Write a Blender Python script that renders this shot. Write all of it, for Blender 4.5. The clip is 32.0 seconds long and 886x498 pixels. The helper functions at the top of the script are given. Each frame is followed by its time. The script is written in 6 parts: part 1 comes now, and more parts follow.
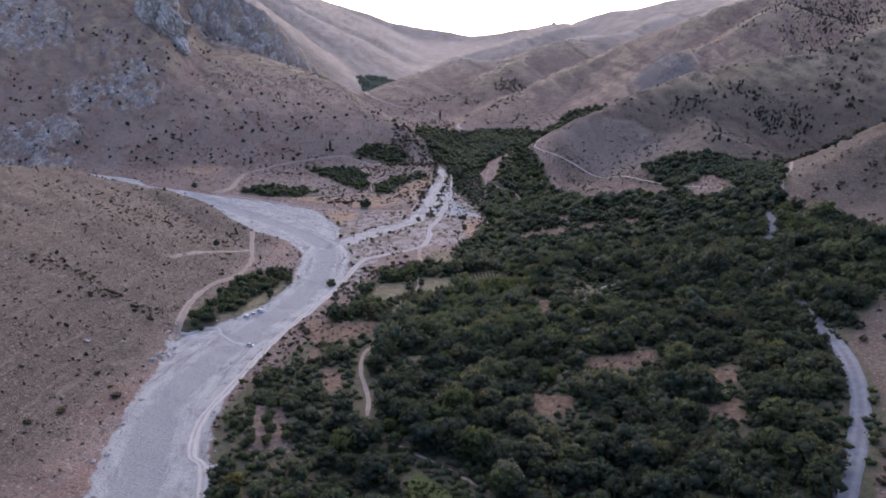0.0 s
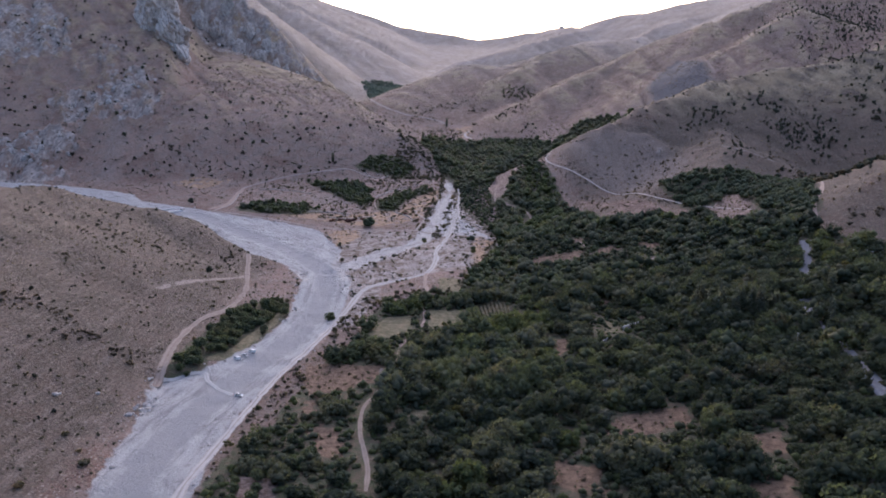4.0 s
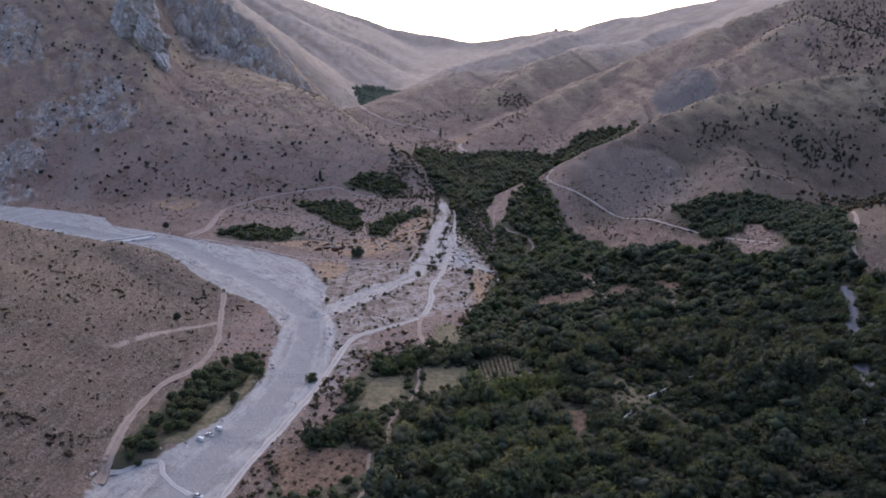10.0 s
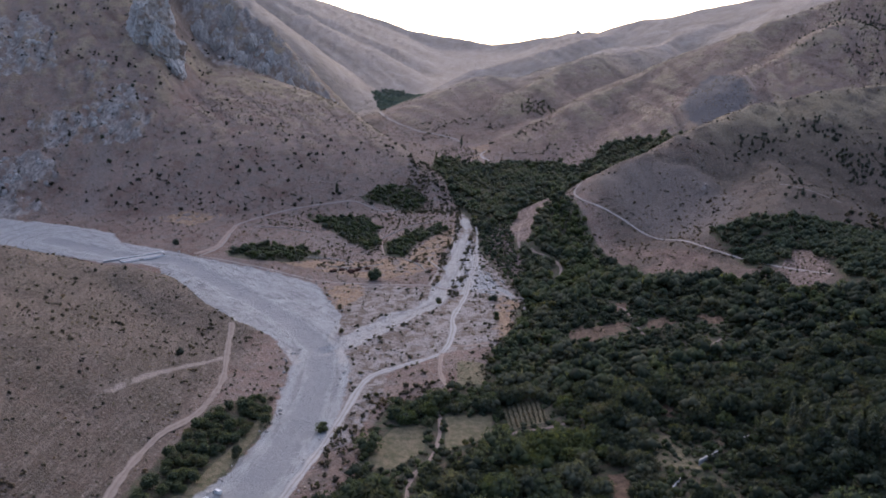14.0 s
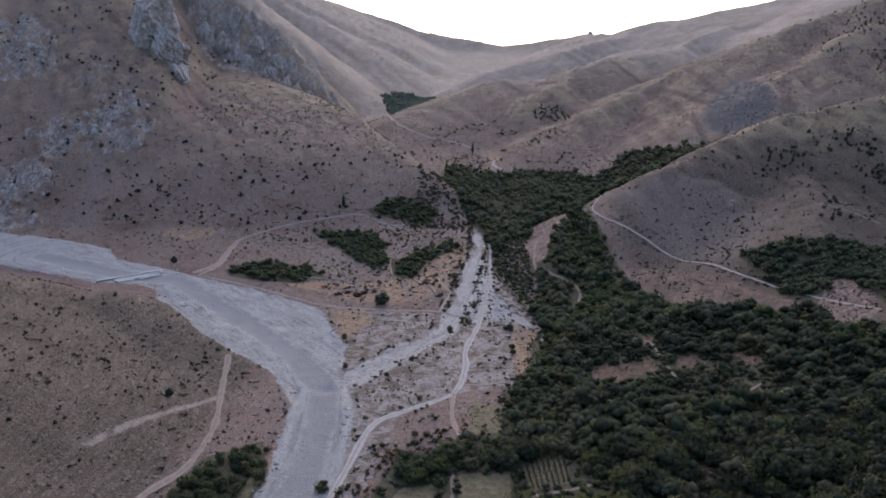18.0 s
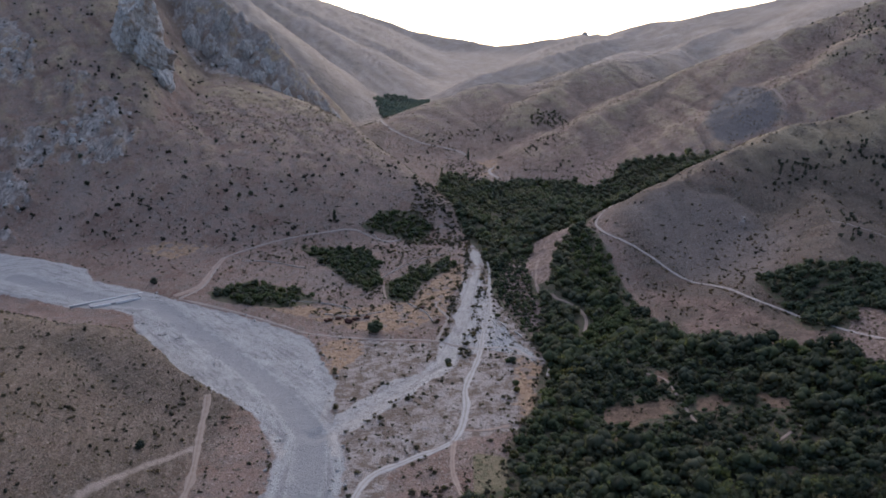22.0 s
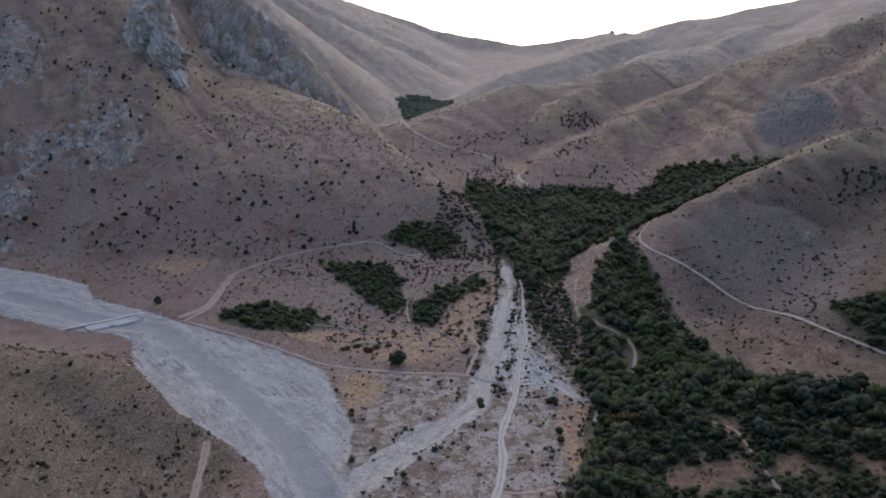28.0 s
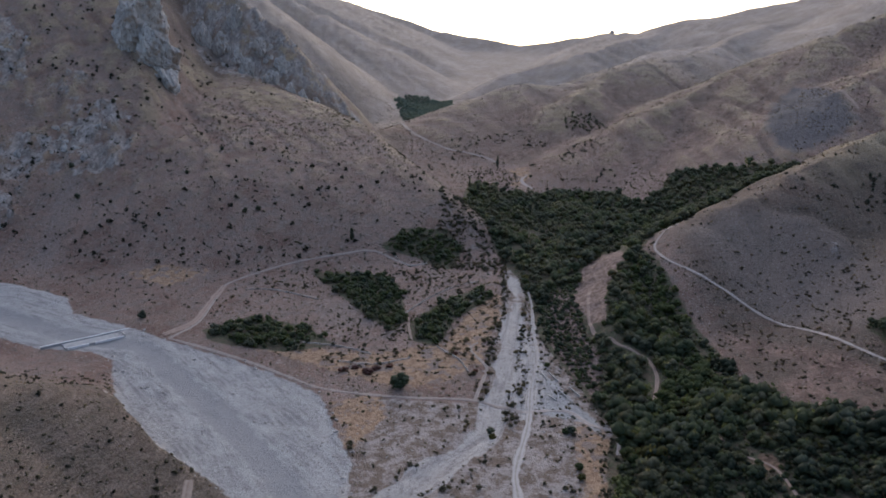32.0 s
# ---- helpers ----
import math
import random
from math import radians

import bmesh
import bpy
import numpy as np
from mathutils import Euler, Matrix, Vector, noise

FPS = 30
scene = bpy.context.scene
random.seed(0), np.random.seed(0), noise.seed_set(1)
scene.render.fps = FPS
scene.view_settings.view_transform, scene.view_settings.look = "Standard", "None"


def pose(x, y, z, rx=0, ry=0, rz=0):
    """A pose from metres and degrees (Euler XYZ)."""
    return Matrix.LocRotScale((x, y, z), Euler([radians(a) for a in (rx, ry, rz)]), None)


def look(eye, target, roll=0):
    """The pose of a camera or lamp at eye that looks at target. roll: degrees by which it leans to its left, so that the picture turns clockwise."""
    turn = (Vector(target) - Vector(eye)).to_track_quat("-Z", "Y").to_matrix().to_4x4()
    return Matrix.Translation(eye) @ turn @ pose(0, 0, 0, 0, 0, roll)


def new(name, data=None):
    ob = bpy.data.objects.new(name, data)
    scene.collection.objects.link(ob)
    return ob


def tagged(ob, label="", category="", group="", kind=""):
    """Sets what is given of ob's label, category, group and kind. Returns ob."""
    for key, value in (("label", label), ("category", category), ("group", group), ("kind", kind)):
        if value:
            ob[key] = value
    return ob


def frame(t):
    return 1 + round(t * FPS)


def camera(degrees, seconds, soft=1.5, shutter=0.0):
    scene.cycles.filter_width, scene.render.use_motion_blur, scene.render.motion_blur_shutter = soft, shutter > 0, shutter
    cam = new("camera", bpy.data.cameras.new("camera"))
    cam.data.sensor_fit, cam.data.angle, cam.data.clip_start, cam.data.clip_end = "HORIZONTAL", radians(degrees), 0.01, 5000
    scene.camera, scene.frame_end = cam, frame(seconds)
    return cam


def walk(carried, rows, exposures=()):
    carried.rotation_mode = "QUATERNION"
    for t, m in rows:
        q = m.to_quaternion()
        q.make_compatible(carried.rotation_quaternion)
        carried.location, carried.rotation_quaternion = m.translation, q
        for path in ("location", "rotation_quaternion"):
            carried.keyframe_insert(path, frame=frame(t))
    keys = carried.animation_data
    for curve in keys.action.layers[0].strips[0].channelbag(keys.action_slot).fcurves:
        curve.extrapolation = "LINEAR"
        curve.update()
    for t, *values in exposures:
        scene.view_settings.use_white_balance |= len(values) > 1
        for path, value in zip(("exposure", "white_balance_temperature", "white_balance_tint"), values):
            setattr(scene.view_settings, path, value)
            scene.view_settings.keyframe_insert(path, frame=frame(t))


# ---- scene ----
# The drone's way: seconds, place, pitch, roll and yaw.
PATH = [
    (0, 0.00, 0.00, 135.00, -13.40, -0.13, -0.00),
    (0.5, -0.16, 4.93, 136.19, -13.36, -0.12, -0.00),
    (1, -0.32, 9.86, 137.38, -13.33, -0.12, 0.75),
    (1.5, -0.48, 14.78, 138.58, -13.30, -0.12, 0.70),
    (2, -0.65, 19.62, 139.83, -13.29, -0.12, 0.66),
    (2.5, -0.85, 24.36, 141.14, -13.27, -0.12, 0.62),
    (3, -1.05, 29.02, 142.51, -13.26, -0.11, 0.59),
    (3.5, -1.26, 33.68, 143.88, -13.24, -0.08, 0.53),
    (5.5, -2.29, 53.04, 148.97, -13.22, -0.06, 0.33),
    (6, -2.54, 57.99, 150.22, -13.21, -0.05, 0.29),
    (6.5, -2.75, 62.97, 151.50, -13.22, -0.06, 0.24),
    (7, -2.93, 67.99, 152.80, -13.22, -0.06, 0.20),
    (7.5, -3.12, 73.03, 154.10, -13.22, -0.06, 0.14),
    (8, -3.33, 78.07, 155.42, -13.22, -0.07, 0.07),
    (8.5, -3.59, 83.11, 156.76, -13.22, -0.08, 0.03),
    (9, -3.87, 88.15, 158.12, -13.23, -0.09, -0.04),
    (9.5, -4.16, 93.20, 159.47, -13.23, -0.08, -0.11),
    (10, -4.46, 98.21, 160.79, -13.23, -0.07, -0.16),
    (10.5, -4.76, 103.19, 162.07, -13.23, -0.06, -0.20),
    (11, -5.06, 108.15, 163.32, -13.21, -0.06, -0.26),
    (11.5, -5.38, 113.10, 164.56, -13.19, -0.08, -0.30),
    (12, -5.71, 118.05, 165.83, -13.18, -0.10, 0.85),
    (12.5, -6.05, 123.01, 167.13, -13.17, -0.10, 0.81),
    (13, -6.41, 127.98, 168.46, -13.18, -0.10, 1.16),
    (13.5, -6.79, 132.93, 169.79, -13.17, -0.10, 1.30),
    (14, -7.17, 137.86, 171.12, -13.17, -0.08, 1.43),
    (14.5, -7.56, 142.76, 172.44, -13.17, -0.05, 1.60),
    (15, -7.97, 147.63, 173.75, -13.18, -0.02, 2.08),
    (15.5, -8.39, 152.50, 175.07, -13.20, 0.02, 2.07),
    (17.5, -10.33, 172.29, 180.32, -13.22, 0.07, 2.20),
    (18, -10.87, 177.20, 181.63, -13.23, 0.10, 2.15),
    (18.5, -11.42, 182.04, 182.94, -13.24, 0.11, 2.09),
    (19, -11.99, 186.81, 184.25, -13.25, 0.11, 2.04),
    (19.5, -12.56, 191.59, 185.55, -13.26, 0.11, 2.00),
    (20, -13.14, 196.44, 186.85, -13.27, 0.10, 1.96),
    (20.5, -13.72, 201.40, 188.21, -13.29, 0.11, 1.91),
    (21, -14.29, 206.44, 189.62, -13.31, 0.11, 1.87),
    (21.5, -14.87, 211.47, 190.92, -13.32, 0.11, 1.83),
    (22, -15.46, 216.43, 191.96, -13.32, 0.10, 1.56),
    (22.5, -16.06, 221.25, 192.69, -13.30, 0.08, 1.28),
    (23, -16.67, 226.00, 193.19, -13.28, 0.06, 1.23),
    (23.5, -17.30, 230.74, 193.52, -13.28, 0.05, 1.16),
    (24, -17.93, 235.54, 193.75, -13.29, 0.04, 1.12),
    (24.5, -18.58, 240.42, 193.86, -13.30, 0.04, 1.05),
    (25, -19.25, 245.34, 193.81, -13.31, 0.05, 0.99),
    (25.5, -19.93, 250.28, 193.70, -13.32, 0.06, 0.94),
    (27.5, -23.01, 270.15, 193.32, -13.33, 0.04, 0.72),
    (28, -23.84, 274.97, 193.22, -13.33, 0.00, 3.34),
    (28.5, -24.64, 279.58, 193.09, -13.33, -0.01, 3.43),
    (29, -25.45, 284.03, 192.94, -13.33, 0.01, 3.39),
    (29.5, -26.29, 288.47, 192.81, -13.32, 0.02, 3.34),
    (30, -27.20, 293.00, 192.74, -13.33, 0.03, 3.30),
    (30.5, -28.20, 297.68, 192.74, -13.33, 0.04, 3.25),
    (31, -29.26, 302.44, 192.80, -13.32, 0.04, 3.21),
    (31.5, -30.36, 307.22, 192.88, -13.31, 0.05, 3.15),
    (32, -31.44, 311.99, 192.94, -13.30, 0.07, 3.10),
]


def eye_pose(x, y, z, pitch, roll, yaw):
    turn = Matrix.Rotation(radians(yaw), 4, "Z") @ Matrix.Rotation(radians(90 + pitch), 4, "X") @ Matrix.Rotation(radians(roll), 4, "Z")
    return Matrix.Translation((x, y, z)) @ turn


cam = camera(64.95, 32.0, soft=1.85)
walk(cam, [(row[0], eye_pose(*row[1:])) for row in PATH], [(0, 1.0, 5560, 23), (8, 0.84, 5580, 22), (16, 0.67, 5620, 18), (32, 0.48, 5680, 13)])

# ---- world ----
world = bpy.data.worlds.new("sky")
scene.world = world
world.use_nodes = True
wn = world.node_tree.nodes
sky = wn.new("ShaderNodeTexSky")
sky.sky_type, sky.sun_disc = "NISHITA", False
sky.sun_elevation, sky.sun_rotation = radians(20), radians(0)
sky.air_density, sky.dust_density, sky.ozone_density = 1.0, 3.0, 1.0
world.node_tree.links.new(sky.outputs[0], wn["Background"].inputs[0])
wn["Background"].inputs[1].default_value = 0.125
sun = new("sun", bpy.data.lights.new("sun", "SUN"))
sun.data.energy, sun.data.angle, sun.data.color = 1.0, radians(110), (1.0, 0.93, 0.86)
sun.matrix_world = look((60, 640, 760), (0, 0, 0))


# ---- the lie of the land ----
def vnoise(x, y, seed=0):
    xi, yi = np.floor(x).astype(np.int64), np.floor(y).astype(np.int64)
    u, v = x - xi, y - yi
    u, v = u * u * u * (u * (u * 6 - 15) + 10), v * v * v * (v * (v * 6 - 15) + 10)

    def corner(a, b):
        n = (a * 374761393 + b * 668265263 + seed * 1442695041) & 0x7FFFFFFF
        n = ((n ^ (n >> 13)) * 1274126177) & 0x7FFFFFFF
        n = ((n ^ (n >> 11)) * 60493) & 0x7FFFFFFF
        return ((n ^ (n >> 16)) & 0xFFFF) / 32767.5 - 1

    a, b = corner(xi, yi), corner(xi + 1, yi)
    c, d = corner(xi, yi + 1), corner(xi + 1, yi + 1)
    return (a * (1 - u) + b * u) * (1 - v) + (c * (1 - u) + d * u) * v


def fbm(x, y, octaves=4, seed=0):
    total, gain = 0, 1.0
    for k in range(octaves):
        total = total + gain * vnoise(x * 2 ** k + 17.3 * k, y * 2 ** k - 9.1 * k, seed + k)
        gain *= 0.5
    return total


def near_line(x, y, line):
    """Distance to a line in the plan, and how far along it (in vertices)."""
    best, along = np.full(np.shape(x), 1e9), np.zeros(np.shape(x))
    for k in range(len(line) - 1):
        (ax, ay), (bx, by) = line[k][:2], line[k + 1][:2]
        dx, dy = bx - ax, by - ay
        s = np.clip(((x - ax) * dx + (y - ay) * dy) / (dx * dx + dy * dy), 0, 1)
        d = np.hypot(x - ax - s * dx, y - ay - s * dy)
        along = np.where(d < best, k + s, along)
        best = np.minimum(best, d)
    return best, along


def ridge(x, y, crest, slope, blunt=14.0):
    """A hill that falls away from its crest line; the crest is rounded over some metres."""
    top = np.full(np.shape(x), -1e9)
    for k in range(len(crest) - 1):
        (ax, ay, az), (bx, by, bz) = crest[k], crest[k + 1]
        dx, dy = bx - ax, by - ay
        s = np.clip(((x - ax) * dx + (y - ay) * dy) / (dx * dx + dy * dy), 0, 1)
        d = np.hypot(x - ax - s * dx, y - ay - s * dy)
        top = np.maximum(top, az + s * (bz - az) - slope * (np.sqrt(d * d + blunt * blunt) - blunt))
    return top


def facets(x, y, planes, soft=9.0):
    """A hill bounded by slopes: each is a point it passes through and its rise per metre east and north."""
    zs = [z0 + gx * (x - x0) + gy * (y - y0) for x0, y0, z0, gx, gy in planes]
    low = np.minimum.reduce(zs)
    return low - soft * np.log(sum(np.exp((low - z) / soft) for z in zs))


FLOOR_Y = (-3000, 0, 270, 460, 680, 790, 920, 1100, 1310, 1500, 1987, 2520, 3000, 4000, 5000)
FLOOR_Z = (-90, -6, 0, 0, 8, 16, 27, 38, 53, 68, 106, 146, 210, 372, 420)
HILLS = {
    "west_spur": ([(-222, 655, 14), (-262, 622, 44), (-330, 580, 72), (-340, 500, 80), (-340, 300, 85), (-330, 100, 80), (-330, -600, 80)], 0.52, 16),
    "west_back": ([(-340, 470, 80), (-520, 400, 160), (-800, 250, 280), (-900, -600, 320)], 0.45, 20),
    "rock_band": ([(-215, 1518, 92), (-252, 1525, 132), (-325, 1545, 213), (-390, 1575, 290), (-457, 1605, 336), (-650, 1650, 450)], 1.1, 6),
    "north_west": ([(-330, 1990, 115), (-440, 2080, 230), (-560, 2160, 360), (-760, 2250, 520), (-1300, 2300, 760)], 0.75, 14),
    "north_spur": ([(-290, 2640, 165), (-420, 2760, 290), (-620, 2860, 440), (-1000, 2950, 640)], 0.5, 20),
    "far_spur": ([(-170, 3150, 240), (-330, 3300, 345), (-620, 3450, 470), (-1100, 3600, 700)], 0.45, 25),
    "head": ([(-2600, 3600, 1100), (-1500, 4200, 900), (-640, 4350, 590), (-250, 4200, 470), (160, 3950, 383), (400, 3850, 410), (560, 3790, 430)], 0.4, 30),
    "head_east": ([(560, 3790, 425), (480, 3400, 385), (700, 3000, 415), (1020, 2740, 463), (1400, 2400, 560), (1800, 1800, 700)], 0.4, 40),
    "mid_east": ([(30, 1330, 58), (92, 1425, 84), (130, 1430, 106), (187, 1432, 133), (243, 1440, 158), (319, 1500, 185), (390, 1550, 215), (450, 1560, 238), (550, 1560, 277), (750, 1650, 345), (1100, 1700, 470)], 0.44, 10),
    "mid_hump": ([(170, 1330, 86), (250, 1370, 116), (328, 1390, 134), (345, 1450, 152)], 0.42, 10),
    "slip_spur": ([(405, 1215, 150), (441, 1275, 188), (520, 1330, 222), (680, 1450, 290)], 0.45, 10),
    "behind_east": ([(110, 1610, 132), (155, 1660, 178), (235, 1790, 222), (300, 1830, 240), (370, 1970, 254), (430, 1990, 259), (560, 2200, 285), (800, 2500, 370)], 0.45, 14),
    "knoll": ([(-200, 1850, 98), (-155, 1880, 114), (-97, 1930, 130), (0, 1870, 178), (40, 1810, 197), (130, 1815, 194), (300, 2000, 240), (500, 2400, 300)], 0.36, 14),
    "upper_spur": ([(-70, 2450, 162), (60, 2500, 226), (250, 2600, 288), (600, 2900, 370)], 0.45, 20),
    "east_spur": ([(118, 915, 47), (150, 925, 67), (192, 915, 98), (233, 932, 115), (280, 962, 130), (340, 1000, 149), (420, 1000, 166), (520, 1000, 176), (700, 1050, 240), (1100, 1050, 430)], 0.6, 8),
    "south_east": ([(262, 505, 46), (330, 545, 90), (400, 560, 125), (550, 560, 190), (900, 450, 320), (1300, -300, 420)], 0.6, 10),
    "east_bank": ([(420, 330, 90), (600, 200, 170), (900, -200, 300)], 0.5, 20),
    "east_shoulder": ([(325, 885, 92), (305, 815, 86), (266, 738, 70), (258, 700, 48)], 0.5, 12),
    "mound": ([(62, 770, 26), (80, 840, 42), (97, 905, 50)], 0.55, 5),
}
DOME = [(-155, 969, 48, -0.17, 0.56), (-235, 1046, 100, -0.12, 0.21), (-85, 1075, 108, -1.1, -0.4), (-385, 1475, 194, -0.42, -0.2), (-378, 1090, 136, 0.1, 0.6)]
MOUNTAIN = [(-458, 1028, 90, -0.2, 0.62), (-463, 1202, 206, -1.2, 0.0), (-700, 1700, 480, -0.4, -0.7), (-1500, 1300, 700, 0.1, 0.1)]


def within(x, y, polygon):
    """Signed distance to a polygon in the plan: negative inside."""
    d, _ = near_line(x, y, list(polygon) + [polygon[0]])
    inside = np.zeros(np.shape(x), bool)
    for (ax, ay), (bx, by) in zip(polygon, polygon[1:] + polygon[:1]):
        if ay != by:
            inside ^= ((ay > y) != (by > y)) & (x < (bx - ax) * (y - ay) / (by - ay) + ax)
    return np.where(inside, -d, d)


def step(v, lo, hi):
    u = np.clip((v - lo) / (hi - lo), 0, 1)
    return u * u * (3 - 2 * u)


ROCK_ZONES = [
    [(-740, 1250), (-640, 1262), (-612, 1235), (-600, 1175), (-616, 1120), (-740, 1090)],
    [(-590, 1030), (-555, 1078), (-510, 1125), (-495, 1150), (-442, 1142), (-425, 1082), (-437, 1041), (-488, 1024), (-552, 1018)],
    [(-680, 960), (-571, 985), (-551, 1010), (-518, 1002), (-490, 975), (-517, 952), (-502, 900), (-520, 880), (-680, 880)],
    [(-580, 1120), (-555, 1186), (-505, 1172), (-498, 1119), (-536, 1085)],
    [(-500, 1480), (-420, 1440), (-330, 1470), (-240, 1500), (-225, 1525), (-300, 1560), (-480, 1640), (-600, 1600)],
    [(228, 848), (246, 862), (258, 850), (240, 838)],
]


def rockiness(x, y):
    """How much bare rock shows: 1 inside the craggy zones, with a torn edge."""
    tear = 20 * fbm(x / 34 + y / 90, y / 34, 4, 27)
    best = np.zeros(np.shape(x))
    for k, zone in enumerate(ROCK_ZONES):
        px, py = np.array(zone, float).T
        near = (x > px.min() - 60) & (x < px.max() + 60) & (y > py.min() - 60) & (y < py.max() + 60)
        d = np.full(np.shape(x), 1e3)
        d[near] = within(x[near], y[near], zone)
        best = np.maximum(best, (0.75 if k == 3 else 1.0) * step(-(d + tear * (0.25 if k == 5 else 1.0)), -6, 10))
    return best


def base_height(x, y):
    d = np.maximum(0, x - 40)
    side = np.clip((900 - y) / 250, 0.25, 1)
    return np.interp(y, FLOOR_Y, FLOOR_Z) + side * (0.1 * d + 0.0005 * np.minimum(d, 220) ** 2)


def height(x, y):
    x, y = np.asarray(x, float), np.asarray(y, float)
    floor = base_height(x, y)
    soft = 5.0
    parts = [floor, facets(x, y, DOME), facets(x, y, MOUNTAIN)] + [ridge(x, y, *hill) for hill in HILLS.values()]
    top = np.maximum.reduce(parts)
    z = top + soft * np.log(sum(np.exp((p - top) / soft) for p in parts)) - 0.7
    above = np.clip((z - floor - 2) / 60, 0, 1)
    far = np.clip((y - 1100) / 1300, 0, 1)
    wide = 1 + 2.0 * far
    gully = 1 - np.abs(fbm(x / (60 * wide) + 0.3 * y / 60, y / (150 * wide), 3, 5))
    east = np.clip((x - 120) / 60, 0, 1)
    cut = np.clip(gully - 0.72, 0, 1) * above * (6 + 8 * east + 20 * far)
    rough = np.clip((-400 - x) / 150, 0, 1) * np.clip((y - 950) / 150, 0, 1) * above
    rock = np.atleast_1d(rockiness(np.atleast_1d(x), np.atleast_1d(y))).reshape(np.shape(x))
    z = z + above * fbm(x / (50 * wide), y / (50 * wide), 4, 2) * (2.0 + 3.5 * far) - cut
    z = z + rough * (5 * (1 - np.abs(fbm(x / 38, y / 60 + x / 90, 4, 31))) - 2)
    beds = 1 - np.abs(fbm((x + 0.5 * z) / 19, (y - 0.8 * z) / 42, 4, 33))
    z = z + rock * (9 * beds - 5 + 3.5 * (1 - np.abs(fbm(x / 8 + z / 15, y / 12, 3, 35))))
    mound = np.clip(ridge(x, y, *HILLS["mound"]) - z + 8, 0, 6) / 6
    z = z + 1.6 * mound * fbm(x / 7, y / 7, 3, 66)
    z = z + 0.35 * fbm(x / 14, y / 14, 3, 9) * np.clip(above * 3, 0.15, 1)
    return z


# ---- plan of the valley floor, in metres ----
RIVER = [(-110, -1500), (-120, 60), (-122, 211), (-131, 243), (-138, 292), (-140, 324), (-144, 339), (-150, 364), (-130, 382), (-112, 422), (-105, 471), (-108, 493), (-112, 544), (-136, 588), (-165, 614), (-193, 628), (-233, 662), (-262, 710), (-280, 742), (-300, 752), (-334, 753), (-390, 772), (-480, 800), (-620, 830), (-620, 900), (-439, 872), (-371, 845), (-349, 815), (-293, 794), (-253, 772), (-203, 748), (-156, 721), (-126, 698), (-112, 665), (-96, 630), (-90, 585), (-76, 545), (-73, 520), (-72, 474), (-75, 440), (-84, 392), (-93, 360), (-98, 326)]
RIVER += [(-96, 264), (-82, 211), (-60, 60), (-50, -1500)]
CHANNEL = [(-420, 815), (-340, 780), (-267, 762), (-214, 708), (-164, 657), (-126, 612), (-97, 566), (-91, 521), (-89, 480), (-94, 427), (-108, 380), (-120, 320), (-122, 276), (-108, 218), (-95, 60), (-80, -400)]
CREEK = [(-8, 1010), (-4, 946), (0, 874), (-8, 796), (-15, 742), (-20, 704), (-26, 662), (-48, 632), (-69, 598), (-82, 579), (-95, 566)]
FAN = [(-2, 929), (6, 874), (10, 806), (20, 730), (42, 680), (45, 660), (36, 655), (22, 672), (-2, 680), (-20, 691), (-19, 750)]
TERRACE = [(-88, 572), (-100, 640), (-112, 672), (-100, 700), (-51, 694), (-8, 693), (24, 680), (24, 640), (18, 574), (-19, 562), (-50, 536), (-52, 500), (-60, 450), (-76, 440), (-74, 500), (-76, 532)]
OCHRE = [
    [(-122, 694), (-103, 640), (-92, 646), (-82, 676), (-90, 704)],
    [(-200, 768), (-150, 742), (-100, 715), (-60, 712), (-30, 745), (-12, 830), (-12, 880), (-40, 840), (-56, 780), (-90, 762), (-150, 764)],
    [(-23, 1375), (13, 1416), (43, 1387), (44, 1337), (21, 1290), (-15, 1300)],
    [(20, 560), (34, 600), (44, 660), (34, 690), (24, 690), (18, 620)],
    [(-352, 900), (-317, 914), (-269, 905), (-300, 874)],
]
ORCHARD = [(-50, -60), (-70, 100), (-76, 150), (-78, 207), (-90, 261), (-91, 275), (-87, 301), (-76, 316), (-75, 336), (-68, 376), (-64, 396), (-50, 421), (-52, 432), (-53, 444), (-44, 488), (-22, 499), (-9, 507), (8, 518), (15, 562), (33, 604), (38, 637), (46, 668), (38, 702), (26, 747), (15, 789), (13, 842), (6, 914), (-6, 955), (-28, 1040), (-46, 1120), (-54, 1200), (-48, 1290), (-14, 1365)]
ORCHARD += [(-4, 1320), (-14, 1265), (32, 1250), (77, 1240), (93, 1240), (156, 1210), (195, 1222), (250, 1172), (330, 1120), (300, 1060), (240, 1018), (119, 935), (108, 915), (114, 870), (121, 806), (124, 760), (126, 700), (136, 669), (172, 640), (215, 622), (236, 580), (256, 500), (264, 450), (262, 395), (238, 345), (200, 318), (176, 290), (166, 250), (152, 222), (132, 195), (100, 150), (62, 60), (40, -60)]
GROVE_WEST = [(-147, 371), (-144, 421), (-138, 482), (-118, 499), (-108, 472), (-113, 433), (-119, 403), (-134, 391), (-134, 377), (-141, 370)]
GROVE_EAST = [(212, 735), (266, 720), (325, 735), (312, 641), (268, 540), (240, 530), (256, 620), (250, 668), (228, 640), (212, 650)]
SMALL_GROVES = [
    [(-233, 790), (-206, 816), (-161, 797), (-138, 771), (-166, 760), (-220, 773)],
    [(-178, 911), (-138, 915), (-104, 890), (-89, 818), (-95, 799), (-119, 827), (-150, 874)],
    [(-124, 965), (-105, 993), (-65, 1000), (-52, 977), (-59, 932), (-91, 958)],
    [(-83, 808), (-58, 853), (-30, 884), (-22, 868), (-52, 820), (-62, 774), (-79, 783)],
]
